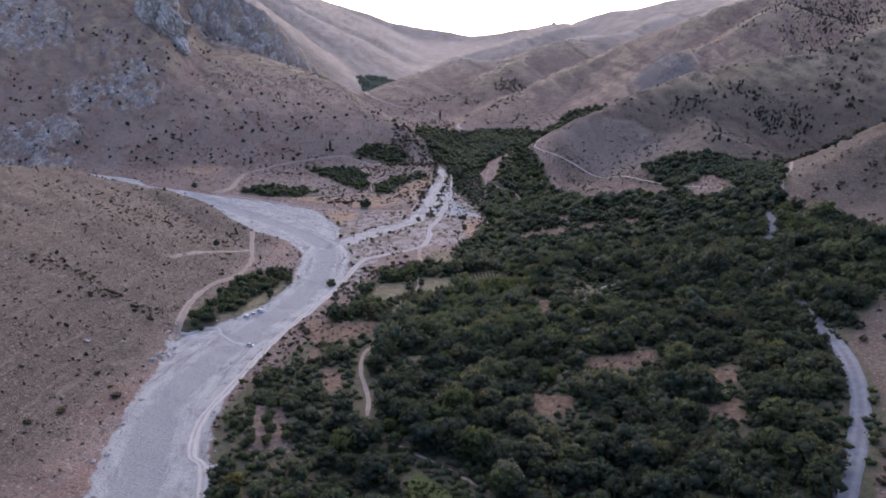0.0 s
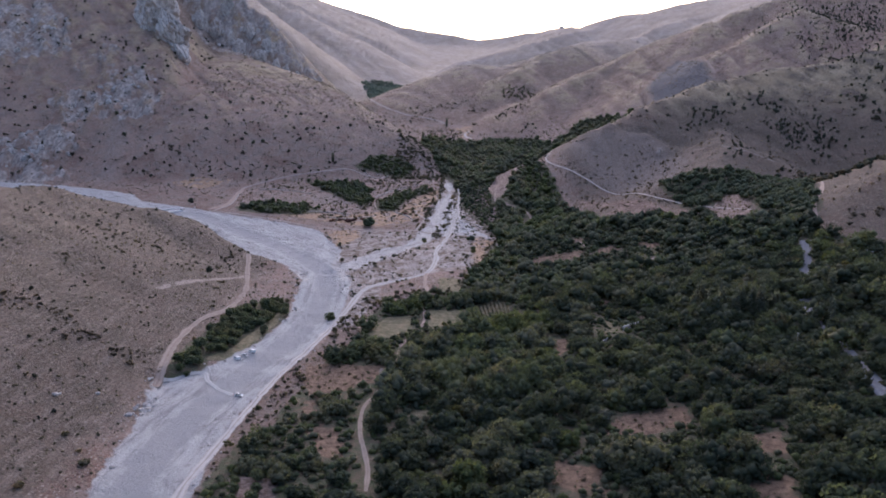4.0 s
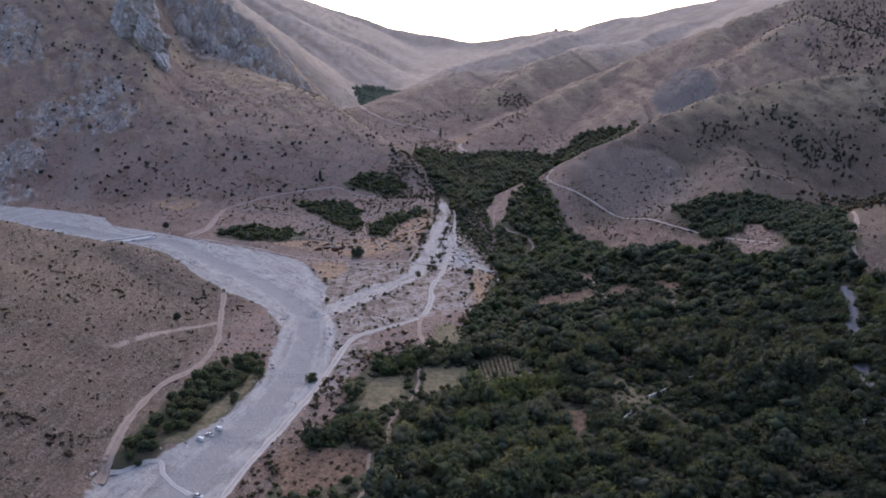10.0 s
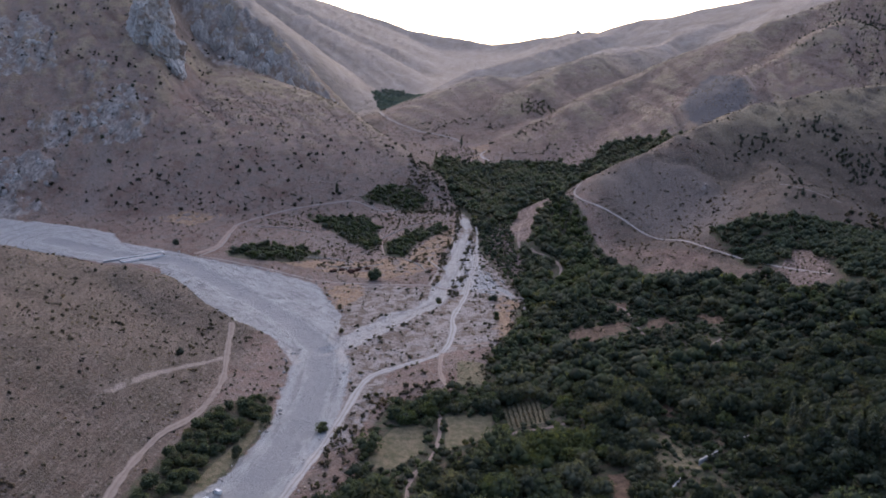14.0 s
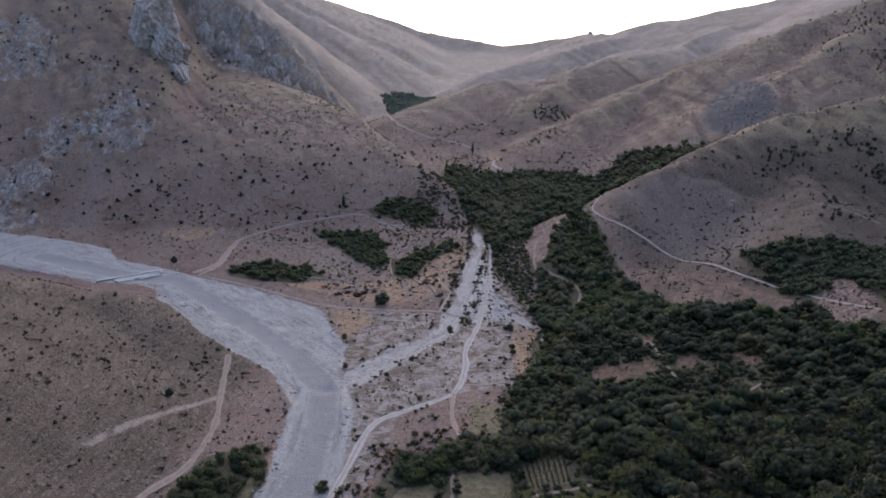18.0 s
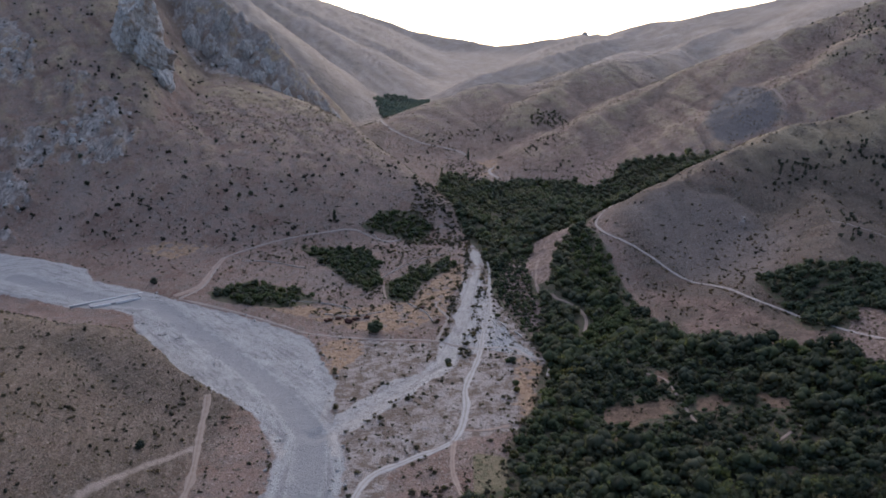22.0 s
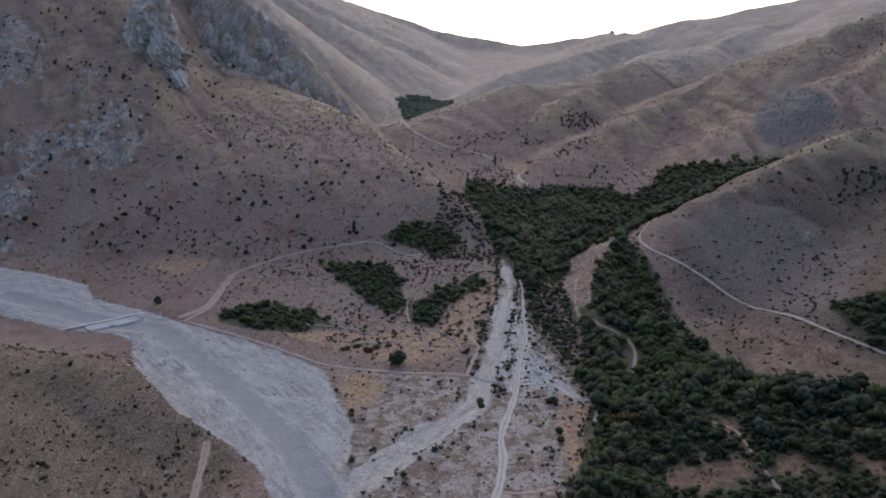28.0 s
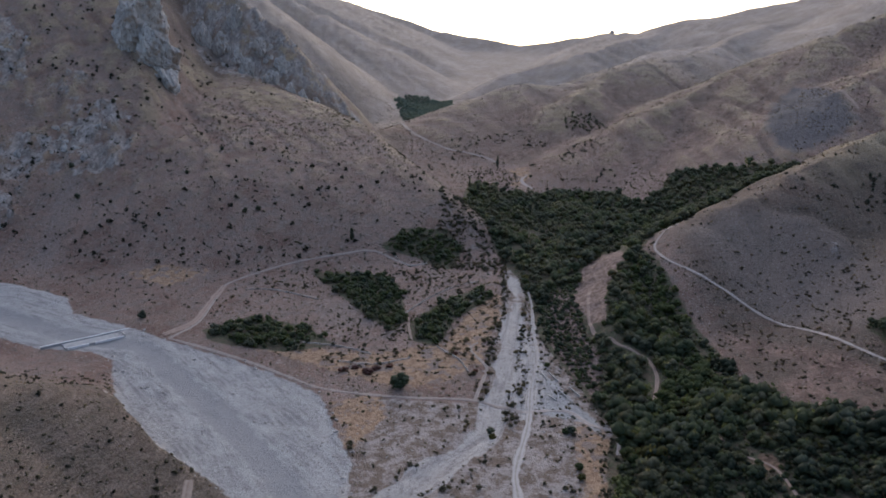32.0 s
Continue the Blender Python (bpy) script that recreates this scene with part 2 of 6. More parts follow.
FOREST_FAR = [(-219, 2010), (-262, 2190), (-254, 2410), (-196, 2450), (-118, 2400), (-113, 2290), (-155, 2045)]
SCREE = [(328, 1233), (372, 1337), (426, 1389), (446, 1350), (432, 1250), (423, 1192), (395, 1164), (355, 1142), (331, 1148), (322, 1185)]
STRAW = [(-498, 1440), (-413, 1395), (-326, 1370), (-239, 1320), (-175, 1255), (-226, 1240), (-307, 1285), (-385, 1300), (-470, 1345)]
RUST_SLOPE = [(138, 790), (160, 762), (187, 718), (204, 672), (222, 636), (240, 600), (225, 590), (195, 600), (158, 630), (146, 680), (136, 740)]
FLANK = [(-70, 1300), (-54, 1201), (-34, 1060), (-14, 974), (-12, 902), (-24, 880), (-50, 961), (-74, 1025), (-92, 1120)]
STRAW_EAST = [(340, 985), (400, 1012), (520, 1020), (640, 1060), (640, 995), (473, 976), (404, 966), (355, 960)]
CHUTE = [(-482, 1030), (-464, 1039), (-449, 1019), (-437, 958), (-425, 905), (-450, 905), (-458, 960)]
DARK_STRIP = [(108, 1550), (127, 1580), (166, 1580), (188, 1535), (160, 1508), (118, 1518)]
FIELD_A = [(-41, 465), (-24, 470), (-24, 444), (-36, 426), (-50, 428), (-50, 446)]
FIELD_B = [(-15, 478), (10, 481), (10, 458), (-14, 443)]
FIELD_C = [(14, 490), (39, 498), (39, 474), (17, 464)]
YELLOW = [(-14, 205), (-12, 228), (6, 212), (6, 196)]
BARE = [
    [(-77, 386), (-37, 388), (-37, 370), (-51, 352), (-71, 350)],
    [(38, 288), (57, 284), (56, 267), (35, 268)],
    [(68, 310), (74, 324), (103, 322), (100, 306), (84, 301)],
    [(115, 296), (129, 288), (125, 276), (113, 280)],
    [(63, 580), (72, 591), (92, 595), (110, 592), (106, 578), (80, 573)],
    [(58, 424), (67, 420), (63, 392), (56, 396)],
    [(80, 588), (92, 588), (92, 576), (82, 576)],
    [(-60, 318), (-49, 316), (-46, 292), (-54, 293)],
    [(-75, 345), (-63, 345), (-61, 329), (-71, 328)],
    [(152, 586), (165, 577), (162, 566), (150, 571)],
    [(121, 592), (136, 593), (133, 578), (120, 578)],
    [(92, 482), (103, 480), (102, 469), (93, 472)],
    [(105, 262), (118, 258), (114, 246), (103, 250)],
    [(106, 632), (115, 633), (115, 620), (106, 619)],
    [(222, 628), (252, 668), (260, 640), (240, 592), (218, 594)],
]
MEADOWS = [[(-9, 550), (9, 546), (8, 518), (-8, 513)], [(-28, 343), (-7, 341), (-8, 327), (-25, 327)], [(-136, 388), (-122, 396), (-114, 424), (-107, 474), (-112, 480), (-119, 440), (-126, 406)], [(84, 452), (107, 442), (101, 415), (79, 424)]]
EAST_GREY = [(140, 905), (148, 860), (166, 812), (215, 725), (262, 800), (250, 870), (190, 908)]
HAMLET_GREY = [(-165, 850), (-125, 852), (-105, 820), (-110, 800), (-150, 800)]
ROWS = [(-86, 277), (-67, 277), (-59, 240), (-76, 240)]
MOUND = [(43, 842), (59, 913), (86, 968), (101, 950), (98, 905), (76, 862), (65, 828), (60, 790), (48, 796)]
CREEK_BANK = [(25, 876), (40, 880), (46, 822), (43, 782), (50, 744), (40, 704), (32, 722), (25, 750), (18, 786)]
SPUR_TIP = [(147, 1226), (152, 1166), (169, 1150), (194, 1178), (211, 1210), (178, 1290)]
GORGE_TERRACE = [(-40, 1312), (6, 1294), (28, 1345), (-2, 1432), (-36, 1415)]
BED = [(y, z) for y, z in zip((-1500, 0, 270, 460, 570, 680, 790, 900), (-46, -7, -1.4, -1.2, 2.4, 6.6, 14.4, 24))]
ROADS = {
    "road_main": (2.3, [(-40, -200), (-62, 60), (-83, 211), (-96, 240), (-101, 266), (-99, 293), (-95, 330), (-90, 370), (-78, 428), (-70, 475), (-62, 522), (-43, 541), (-19, 562), (-12, 598), (-12, 626), (-3, 672), (1, 712)]),
    "road_lower": (1.3, [(-255, 776), (-204, 752), (-157, 725), (-128, 708), (-81, 700), (-33, 698), (-5, 686)]),
    "road_upper": (1.3, [(-255, 776), (-245, 805), (-249, 849), (-250, 885), (-212, 921), (-164, 946), (-131, 957), (-99, 941), (-80, 944)]),
    "road_ramp": (3.0, [(-262, 782), (-249, 806), (-251, 848), (-252, 880)]),
    "road_hut": (1.3, [(-5, 686), (20, 688), (32, 674), (45, 666), (42, 643)]),
    "road_mound": (1.2, [(58, 860), (52, 825), (50, 785), (64, 760), (79, 748), (81, 727), (73, 698)]),
    "road_east": (1.0, [(150, 945), (127, 921), (119, 905), (120, 883), (128, 863), (150, 830), (166, 805), (182, 777), (191, 741), (199, 709), (212, 680), (226, 640), (246, 600)]),
    "road_west": (2.1, [(-147, 358), (-150, 377), (-154, 404), (-154, 442), (-145, 473), (-146, 512), (-157, 556), (-162, 575), (-166, 592), (-170, 606)]),
    "road_west_branch": (3.6, [(-156, 548), (-170, 520), (-179, 494), (-187, 464)]),
    "road_ford": (1.4, [(-148, 366), (-131, 378), (-123, 366), (-107, 352)]),
    "road_creek": (1.1, [(1, 712), (8, 754), (9, 804), (11, 846), (10, 878)]),
    "path_terrace": (1.3, [(-33, 699), (-28, 725), (-26, 742), (-37, 768), (-32, 779)]),
    "path_grove": (0.9, [(-88, 834), (-83, 800), (-79, 780)]),
    "path_orchard": (1.15, [(-32, 268), (-33, 283), (-36, 297), (-40, 315), (-41, 337), (-36, 355), (-37, 383)]),
    "path_south": (0.9, [(-17, 244), (-1, 230), (16, 214)]),
    "path_plots": (1.2, [(-29, 385), (-29, 417), (-20, 438), (-17, 462), (-18, 486)]),
    "path_canal": (1.0, [(12, 459), (30, 465), (58, 474)]),
    "path_scree": (1.6, [(362, 742), (306, 611), (270, 551), (256, 518)]),
    "path_streak": (0.8, [(-258, 1065), (-255, 1039), (-247, 1015), (-245, 987), (-243, 964)]),
    "path_pines": (0.8, [(296, 802), (314, 791), (328, 787), (346, 785)]),
    "path_hut": (1.2, [(-13, 573), (-1, 573), (13, 579)]),
    "path_clearing": (0.9, [(92, 670), (99, 637), (111, 620), (112, 592), (113, 566)]),
    "path_shade": (0.8, [(138, 534), (149, 542), (160, 549)]),
    "path_field": (0.9, [(172, 418), (186, 402), (192, 392)]),
    "path_bush": (1.7, [(-19, 562), (-19, 533), (-14, 511)]),
    "path_far": (2.4, [(-225, 1960), (-205, 1840), (-178, 1690), (-143, 1600), (-92, 1520), (-52, 1488), (-23, 1466), (-6, 1441)]),
    "path_mid": (1.5, [(-162, 1690), (-110, 1655), (-34, 1625), (39, 1605)]),
    "path_bend": (2.4, [(42, 1275), (32, 1300), (28, 1325), (37, 1345)]),
    "path_slope": (2.0, [(438, 1283), (437, 1248), (435, 1218)]),
}
ASPHALT = [(20, -260), (48, -60), (70, 60), (86, 120), (112, 170), (126, 194), (145, 221), (160, 247), (172, 279), (180, 321), (184, 345), (190, 388), (207, 430), (226, 470), (240, 500)]


def shaped(x, y):
    """The land with the river bed, creek, terraces and cuts worked into it."""
    z = height(x, y)
    river = within(x, y, RIVER)
    bed = np.interp(y, [p[0] for p in BED], [p[1] for p in BED]) + np.clip((-300 - x) * 0.03, 0, 12)
    chan, _ = near_line(x, y, CHANNEL)
    bed = bed + 0.4 * fbm(x / 9, y / 9, 3, 40) - 0.8 * (1 - step(chan, 5, 11)) + 0.25 * fbm(x / 3.5, y / 3.5, 2, 44)
    z = z + (bed - z) * (1 - step(river + 2.2 * fbm(x / 12, y / 12, 2, 41), -3, 5.5))
    creek, _ = near_line(x, y, CREEK)
    z = z - 1.5 * (1 - step(creek + 1.5 * fbm(x / 10, y / 10, 2, 43), 2.5, 8))
    for wide, line in ROADS.values():
        road, _ = near_line(x, y, line)
        z = z - 0.25 * (1 - step(road, wide, wide + 3))
    return z


# ---- materials ----
class Nodes:
    """A short way to write node trees."""

    def __init__(self, name, rough=0.9):
        self.material = bpy.data.materials.new(name)
        self.material.use_nodes = True
        self.tree = self.material.node_tree
        self.shader = self.tree.nodes["Principled BSDF"]
        self.shader.inputs["Roughness"].default_value = rough
        self.shader.inputs["Specular IOR Level"].default_value = 0.25
        self.place = self.tree.nodes.new("ShaderNodeNewGeometry").outputs["Position"]

    def put(self, socket, value):
        if hasattr(value, "is_output"):
            self.tree.links.new(value, socket)
        else:
            socket.default_value = value if not isinstance(value, tuple) or len(value) != 3 or socket.type == "VECTOR" else (*value, 1)

    def noise(self, scale, detail=3.0, rough=0.55, stretch=None, where=None):
        n = self.tree.nodes.new("ShaderNodeTexNoise")
        n.inputs["Scale"].default_value, n.inputs["Detail"].default_value, n.inputs["Roughness"].default_value = scale, detail, rough
        where = where or self.place
        if stretch:
            v = self.tree.nodes.new("ShaderNodeVectorMath")
            v.operation = "MULTIPLY"
            v.inputs[1].default_value = stretch
            self.put(v.inputs[0], where)
            where = v.outputs[0]
        self.put(n.inputs["Vector"], where)
        return n.outputs["Fac"]

    def cells(self, scale, feature="F1", output="Distance", stretch=None):
        n = self.tree.nodes.new("ShaderNodeTexVoronoi")
        n.feature = feature
        n.inputs["Scale"].default_value = scale
        where = self.place
        if stretch:
            v = self.tree.nodes.new("ShaderNodeVectorMath")
            v.operation = "MULTIPLY"
            v.inputs[1].default_value = stretch
            self.put(v.inputs[0], where)
            where = v.outputs[0]
        self.put(n.inputs["Vector"], where)
        return n.outputs[output]

    def ramp(self, value, lo, hi, a=0.0, b=1.0):
        n = self.tree.nodes.new("ShaderNodeMapRange")
        n.interpolation_type = "SMOOTHSTEP"
        self.put(n.inputs[0], value)
        for k, v in zip((1, 2, 3, 4), (lo, hi, a, b)):
            n.inputs[k].default_value = v
        return n.outputs[0]

    def math(self, kind, a, b=0.0):
        n = self.tree.nodes.new("ShaderNodeMath")
        n.operation = kind
        self.put(n.inputs[0], a)
        self.put(n.inputs[1], b)
        return n.outputs[0]

    def mix(self, fac, a, b, kind="MIX"):
        n = self.tree.nodes.new("ShaderNodeMix")
        n.data_type, n.blend_type = "RGBA", kind
        self.put(n.inputs[0], fac)
        self.put(n.inputs[6], a)
        self.put(n.inputs[7], b)
        return n.outputs[2]

    def mask(self, name):
        n = self.tree.nodes.new("ShaderNodeAttribute")
        n.attribute_name = name
        return n.outputs["Fac"]

    def chance(self, island=True):
        if island:
            return self.tree.nodes.new("ShaderNodeNewGeometry").outputs["Random Per Island"]
        return self.tree.nodes.new("ShaderNodeObjectInfo").outputs["Random"]

    def bump(self, value, strength, distance):
        n = self.tree.nodes.new("ShaderNodeBump")
        n.inputs["Strength"].default_value, n.inputs["Distance"].default_value = strength, distance
        self.put(n.inputs["Height"], value)
        self.put(self.shader.inputs["Normal"], n.outputs[0])

    def done(self, color):
        self.put(self.shader.inputs["Base Color"], color)
        return self.material


def land_material():
    n = Nodes("dry_land", 0.95)
    broad, mid, fine = n.noise(0.012, 4), n.noise(0.09, 4), n.noise(0.9, 4)
    color = n.mix(n.ramp(broad, 0.35, 0.65), (0.262, 0.174, 0.140), (0.33, 0.228, 0.184))
    color = n.mix(n.ramp(mid, 0.42, 0.7), color, (0.255, 0.199, 0.171))
    color = n.mix(n.ramp(n.noise(0.03, 5, 0.6), 0.5, 0.62), color, n.mix(1.0, color, (0.80, 0.70, 0.66), "MULTIPLY"))
    color = n.mix(n.math("MULTIPLY", n.ramp(n.noise(0.25, 4, 0.6, (1, 1, 0.3)), 0.56, 0.7), 0.45), color, (0.33, 0.27, 0.235))
    # Folds turn dark brown: gully scrub, with valley shade painted in as well.
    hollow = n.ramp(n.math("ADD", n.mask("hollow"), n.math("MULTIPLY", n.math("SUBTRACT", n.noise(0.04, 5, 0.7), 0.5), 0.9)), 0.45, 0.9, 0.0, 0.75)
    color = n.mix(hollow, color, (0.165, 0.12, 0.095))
    # pale stones, dry tufts and low cushions of scrub
    color = n.mix(n.math("MULTIPLY", n.ramp(fine, 0.6, 0.72), 0.5), color, (0.36, 0.30, 0.262))
    # Brown soil on the near slopes, darkened further for the shade they lie in.
    brown = n.math("MULTIPLY", n.mask("brown"), n.ramp(n.noise(0.045, 5, 0.6), 0.3, 0.65, 0.75, 1.0))
    color = n.mix(brown, color, n.mix(n.ramp(n.noise(0.5, 5, 0.7), 0.35, 0.65), (0.078, 0.060, 0.043), (0.132, 0.104, 0.074)))
    rust = n.math("MULTIPLY", n.ramp(n.mask("rust"), 0.2, 0.8), n.ramp(n.noise(0.018, 5, 0.62), 0.36, 0.6, 0.25, 1.0))
    # Rusty ground, its light tone raised to stand in for haze.
    color = n.mix(rust, color, n.mix(n.ramp(n.noise(0.09, 8, 0.78), 0.42, 0.58), (0.165, 0.104, 0.080), (0.325, 0.215, 0.170)))
    color = n.mix(n.math("MULTIPLY", n.ramp(n.mask("grey"), 0.2, 0.8), 0.55), color, n.mix(n.noise(0.4, 5, 0.7), (0.225, 0.180, 0.158), (0.31, 0.255, 0.226)))
    # Straw on the crests, and the same paleness far off in place of haze.
    color = n.mix(n.math("MULTIPLY", n.mask("straw_and_haze"), n.ramp(n.noise(0.05, 3), 0.3, 0.6)), color, n.mix(n.ramp(n.noise(0.02, 5, 0.65), 0.4, 0.6), (0.33, 0.252, 0.155), (0.43, 0.335, 0.215)))
    # Haze put into the colour of the slopes beyond y 1620.
    color = n.mix(n.math("MULTIPLY", n.mask("far_haze"), n.ramp(n.noise(0.012, 6, 0.65), 0.3, 0.7, 0.55, 1.0)), color, n.mix(n.ramp(n.noise(0.03, 5, 0.65), 0.4, 0.6), (0.44, 0.355, 0.30), (0.57, 0.475, 0.40)))
    # sheep tracks and strata along the slope
    ledge = n.ramp(n.noise(1.0, 3, 0.6, (0.05, 0.05, 0.75)), 0.54, 0.62)
    color = n.mix(n.math("MULTIPLY", ledge, n.math("MULTIPLY", n.mask("strata"), 0.5)), color, (0.27, 0.205, 0.168))
    shade = n.ramp(n.noise(1.0, 3, 0.6, (0.06, 0.06, 0.9)), 0.55, 0.66)
    color = n.mix(n.math("MULTIPLY", n.math("MULTIPLY", shade, n.mask("strata")), 0.6), color, (0.14, 0.10, 0.076))
    fine_ledge = n.ramp(n.noise(1.0, 4, 0.65, (0.12, 0.12, 2.0)), 0.52, 0.62)
    color = n.mix(n.math("MULTIPLY", n.math("MULTIPLY", fine_ledge, n.mask("strata")), 0.35), color, (0.295, 0.235, 0.196))
    height = n.tree.nodes.new("ShaderNodeSeparateXYZ")
    n.put(height.inputs[0], n.place)
    wander = n.math("ADD", n.math("MULTIPLY", height.outputs[2], 4.2), n.math("MULTIPLY", n.noise(0.012, 3, 0.5), 9.0))
    path = n.math("MULTIPLY", n.ramp(n.math("SINE", wander), 0.3, 0.95), n.ramp(n.noise(0.11, 5, 0.7), 0.44, 0.62, 0.0, 0.5))
    color = n.mix(n.math("MULTIPLY", path, n.mask("strata")), color, (0.21, 0.16, 0.128))
    tufts = n.ramp(n.noise(0.55, 2), 0.58, 0.68)
    color = n.mix(n.math("MULTIPLY", tufts, 0.75), color, (0.10, 0.085, 0.06))
    color = n.mix(n.ramp(n.noise(3.5, 2), 0.3, 0.75), color, n.mix(1.0, color, (0.72, 0.72, 0.74), "MULTIPLY"))
    # single tufts and stones, from large and sparse to small and dense
    for scale, size, share, tone in ((0.16, 0.24, 0.5, (0.085, 0.075, 0.055)), (0.42, 0.34, 0.45, (0.115, 0.095, 0.068)), (0.36, 0.30, 0.35, (0.40, 0.335, 0.285)), (0.95, 0.42, 0.4, (0.13, 0.10, 0.075)), (0.8, 0.34, 0.3, (0.36, 0.28, 0.19))):
        spot = n.math("MULTIPLY", n.ramp(n.cells(scale), size * 0.6, size, 1.0, 0.0), n.ramp(n.cells(scale, output="Color"), 0.5 + 0.25 * (0.5 - share), 0.56 + 0.25 * (0.5 - share), 0.0, 0.85))
        color = n.mix(n.math("MULTIPLY", spot, n.math("MULTIPLY", n.ramp(n.noise(0.03 + scale * 0.05, 3), 0.35, 0.55, 0.25, 1.0), n.math("SUBTRACT", 1.0, n.math("MULTIPLY", n.mask("brown"), 0.6)) if tone[0] > 0.3 else 1.0)), color, tone)
    grain = n.noise(0.8, 5, 0.78, (1.0, 1.0, 1.6))
    color = n.mix(n.ramp(grain, 0.53, 0.63, 0.0, 0.6), color, n.mix(1.0, color, (0.52, 0.5, 0.5), "MULTIPLY"))
    color = n.mix(n.ramp(grain, 0.38, 0.46, 0.5, 0.0), color, n.mix(0.5, color, (0.40, 0.345, 0.31)))
    chips = n.math("MULTIPLY", n.ramp(n.cells(0.55), 0.12, 0.24, 1.0, 0.0), n.ramp(n.noise(0.06, 4), 0.42, 0.6, 0.1, 0.9))
    color = n.mix(n.math("MULTIPLY", chips, n.math("SUBTRACT", 1.0, n.math("MULTIPLY", n.mask("brown"), 0.65))), color, (0.40, 0.35, 0.315))
    wave = n.noise(0.16, 4)

    def lay(color, name, over, lo=0.42, hi=0.58, swing=0.5):
        m = n.math("ADD", n.mask(name), n.math("MULTIPLY", n.math("SUBTRACT", wave, 0.5), swing))
        return n.mix(n.ramp(m, lo, hi), color, over)

    rock = n.mix(n.ramp(n.noise(0.12, 7, 0.72, (1.4, 0.7, 0.6)), 0.32, 0.66), (0.19, 0.162, 0.146), (0.42, 0.372, 0.34))
    rock = n.mix(n.ramp(n.noise(0.28, 6, 0.72, (1.6, 0.6, 0.5)), 0.5, 0.6, 0.0, 0.85), rock, (0.135, 0.118, 0.105))
    rock = n.mix(n.ramp(n.noise(0.03, 4, 0.6), 0.52, 0.66, 0.0, 0.7), rock, (0.25, 0.185, 0.145))
    bare_rock = n.math("ADD", n.mask("rock"), n.math("MULTIPLY", n.math("SUBTRACT", n.noise(0.045, 10, 0.72, (1.3, 0.8, 0.7)), 0.5), 3.2))
    color = n.mix(n.ramp(bare_rock, 0.72, 1.05), color, rock)
    slide = n.ramp(n.math("ADD", n.mask("scree"), n.math("MULTIPLY", n.math("SUBTRACT", n.noise(0.05, 6, 0.7), 0.5), 0.8)), 0.35, 0.7, 0.0, 0.9)
    color = n.mix(slide, color, n.mix(n.noise(0.5, 5), (0.098, 0.091, 0.093), (0.15, 0.139, 0.14)))
    stones = n.ramp(n.cells(0.9), 0.25, 0.6)
    stony = n.mix(n.ramp(n.noise(0.13, 8, 0.78), 0.43, 0.57), (0.175, 0.130, 0.100), (0.37, 0.32, 0.29))
    stony = n.mix(n.math("MULTIPLY", n.ramp(n.noise(0.7, 3), 0.55, 0.68), 0.7), stony, (0.17, 0.13, 0.105))
    color = lay(color, "stony", stony)
    ochre = n.mix(n.ramp(n.noise(0.3, 6, 0.7), 0.35, 0.65), (0.23, 0.145, 0.09), (0.42, 0.29, 0.19))
    color = lay(color, "ochre", n.mix(n.ramp(n.noise(0.12, 4), 0.5, 0.62), ochre, (0.25, 0.195, 0.165)), 0.4, 0.62, 1.0)
    soil = n.mix(n.ramp(n.noise(0.25, 6, 0.7), 0.4, 0.6), (0.135, 0.104, 0.072), (0.086, 0.092, 0.052))
    color = lay(color, "soil", soil)
    color = lay(color, "bare", n.mix(n.ramp(n.noise(0.35, 7, 0.7), 0.35, 0.65), (0.126, 0.082, 0.056), (0.262, 0.172, 0.116)), 0.42, 0.58, 0.9)
    color = lay(color, "field", n.mix(n.ramp(n.noise(0.3, 6, 0.72), 0.35, 0.65), (0.125, 0.118, 0.062), (0.26, 0.205, 0.13)), 0.44, 0.56, 0.35)
    color = lay(color, "crop", n.mix(n.noise(0.6, 4), (0.085, 0.105, 0.036), (0.135, 0.14, 0.05)), 0.44, 0.56, 0.3)
    pink = n.mix(n.ramp(n.noise(0.3, 7, 0.72), 0.38, 0.62), (0.155, 0.105, 0.082), (0.335, 0.245, 0.205))
    color = lay(color, "mound", n.mix(n.math("MULTIPLY", n.ramp(n.noise(0.9, 3), 0.56, 0.66), 0.7), pink, (0.13, 0.095, 0.07)))
    gravel = n.mix(n.ramp(n.noise(0.10, 6, 0.65), 0.35, 0.65), (0.345, 0.334, 0.322), (0.425, 0.412, 0.396))
    gravel = n.mix(n.ramp(n.noise(1.3, 4, 0.7), 0.42, 0.7), gravel, (0.33, 0.32, 0.32))
    gravel = n.mix(n.math("MULTIPLY", n.ramp(n.noise(0.38, 6, 0.72), 0.52, 0.62), n.ramp(n.mask("rubble"), 0.3, 0.6, 0.0, 0.7)), gravel, (0.24, 0.222, 0.21))
    drift = n.tree.nodes.new("ShaderNodeCombineXYZ")
    n.put(drift.inputs[0], n.mask("flow_across"))
    n.put(drift.inputs[1], n.math("MULTIPLY", n.mask("flow_along"), 0.14))
    lines = n.noise(0.22, 6, 0.68, None, drift.outputs[0])
    gravel = n.mix(n.ramp(lines, 0.5, 0.62), gravel, n.mix(1.0, gravel, (0.72, 0.71, 0.72), "MULTIPLY"))
    gravel = n.mix(n.ramp(lines, 0.36, 0.48, 0.6, 0.0), gravel, (0.45, 0.435, 0.43))
    gravel = n.mix(n.ramp(n.mask("dry_creek"), 0.3, 0.7, 0.0, 0.8), gravel, n.mix(1.0, gravel, (1.2, 1.13, 1.07), "MULTIPLY"))
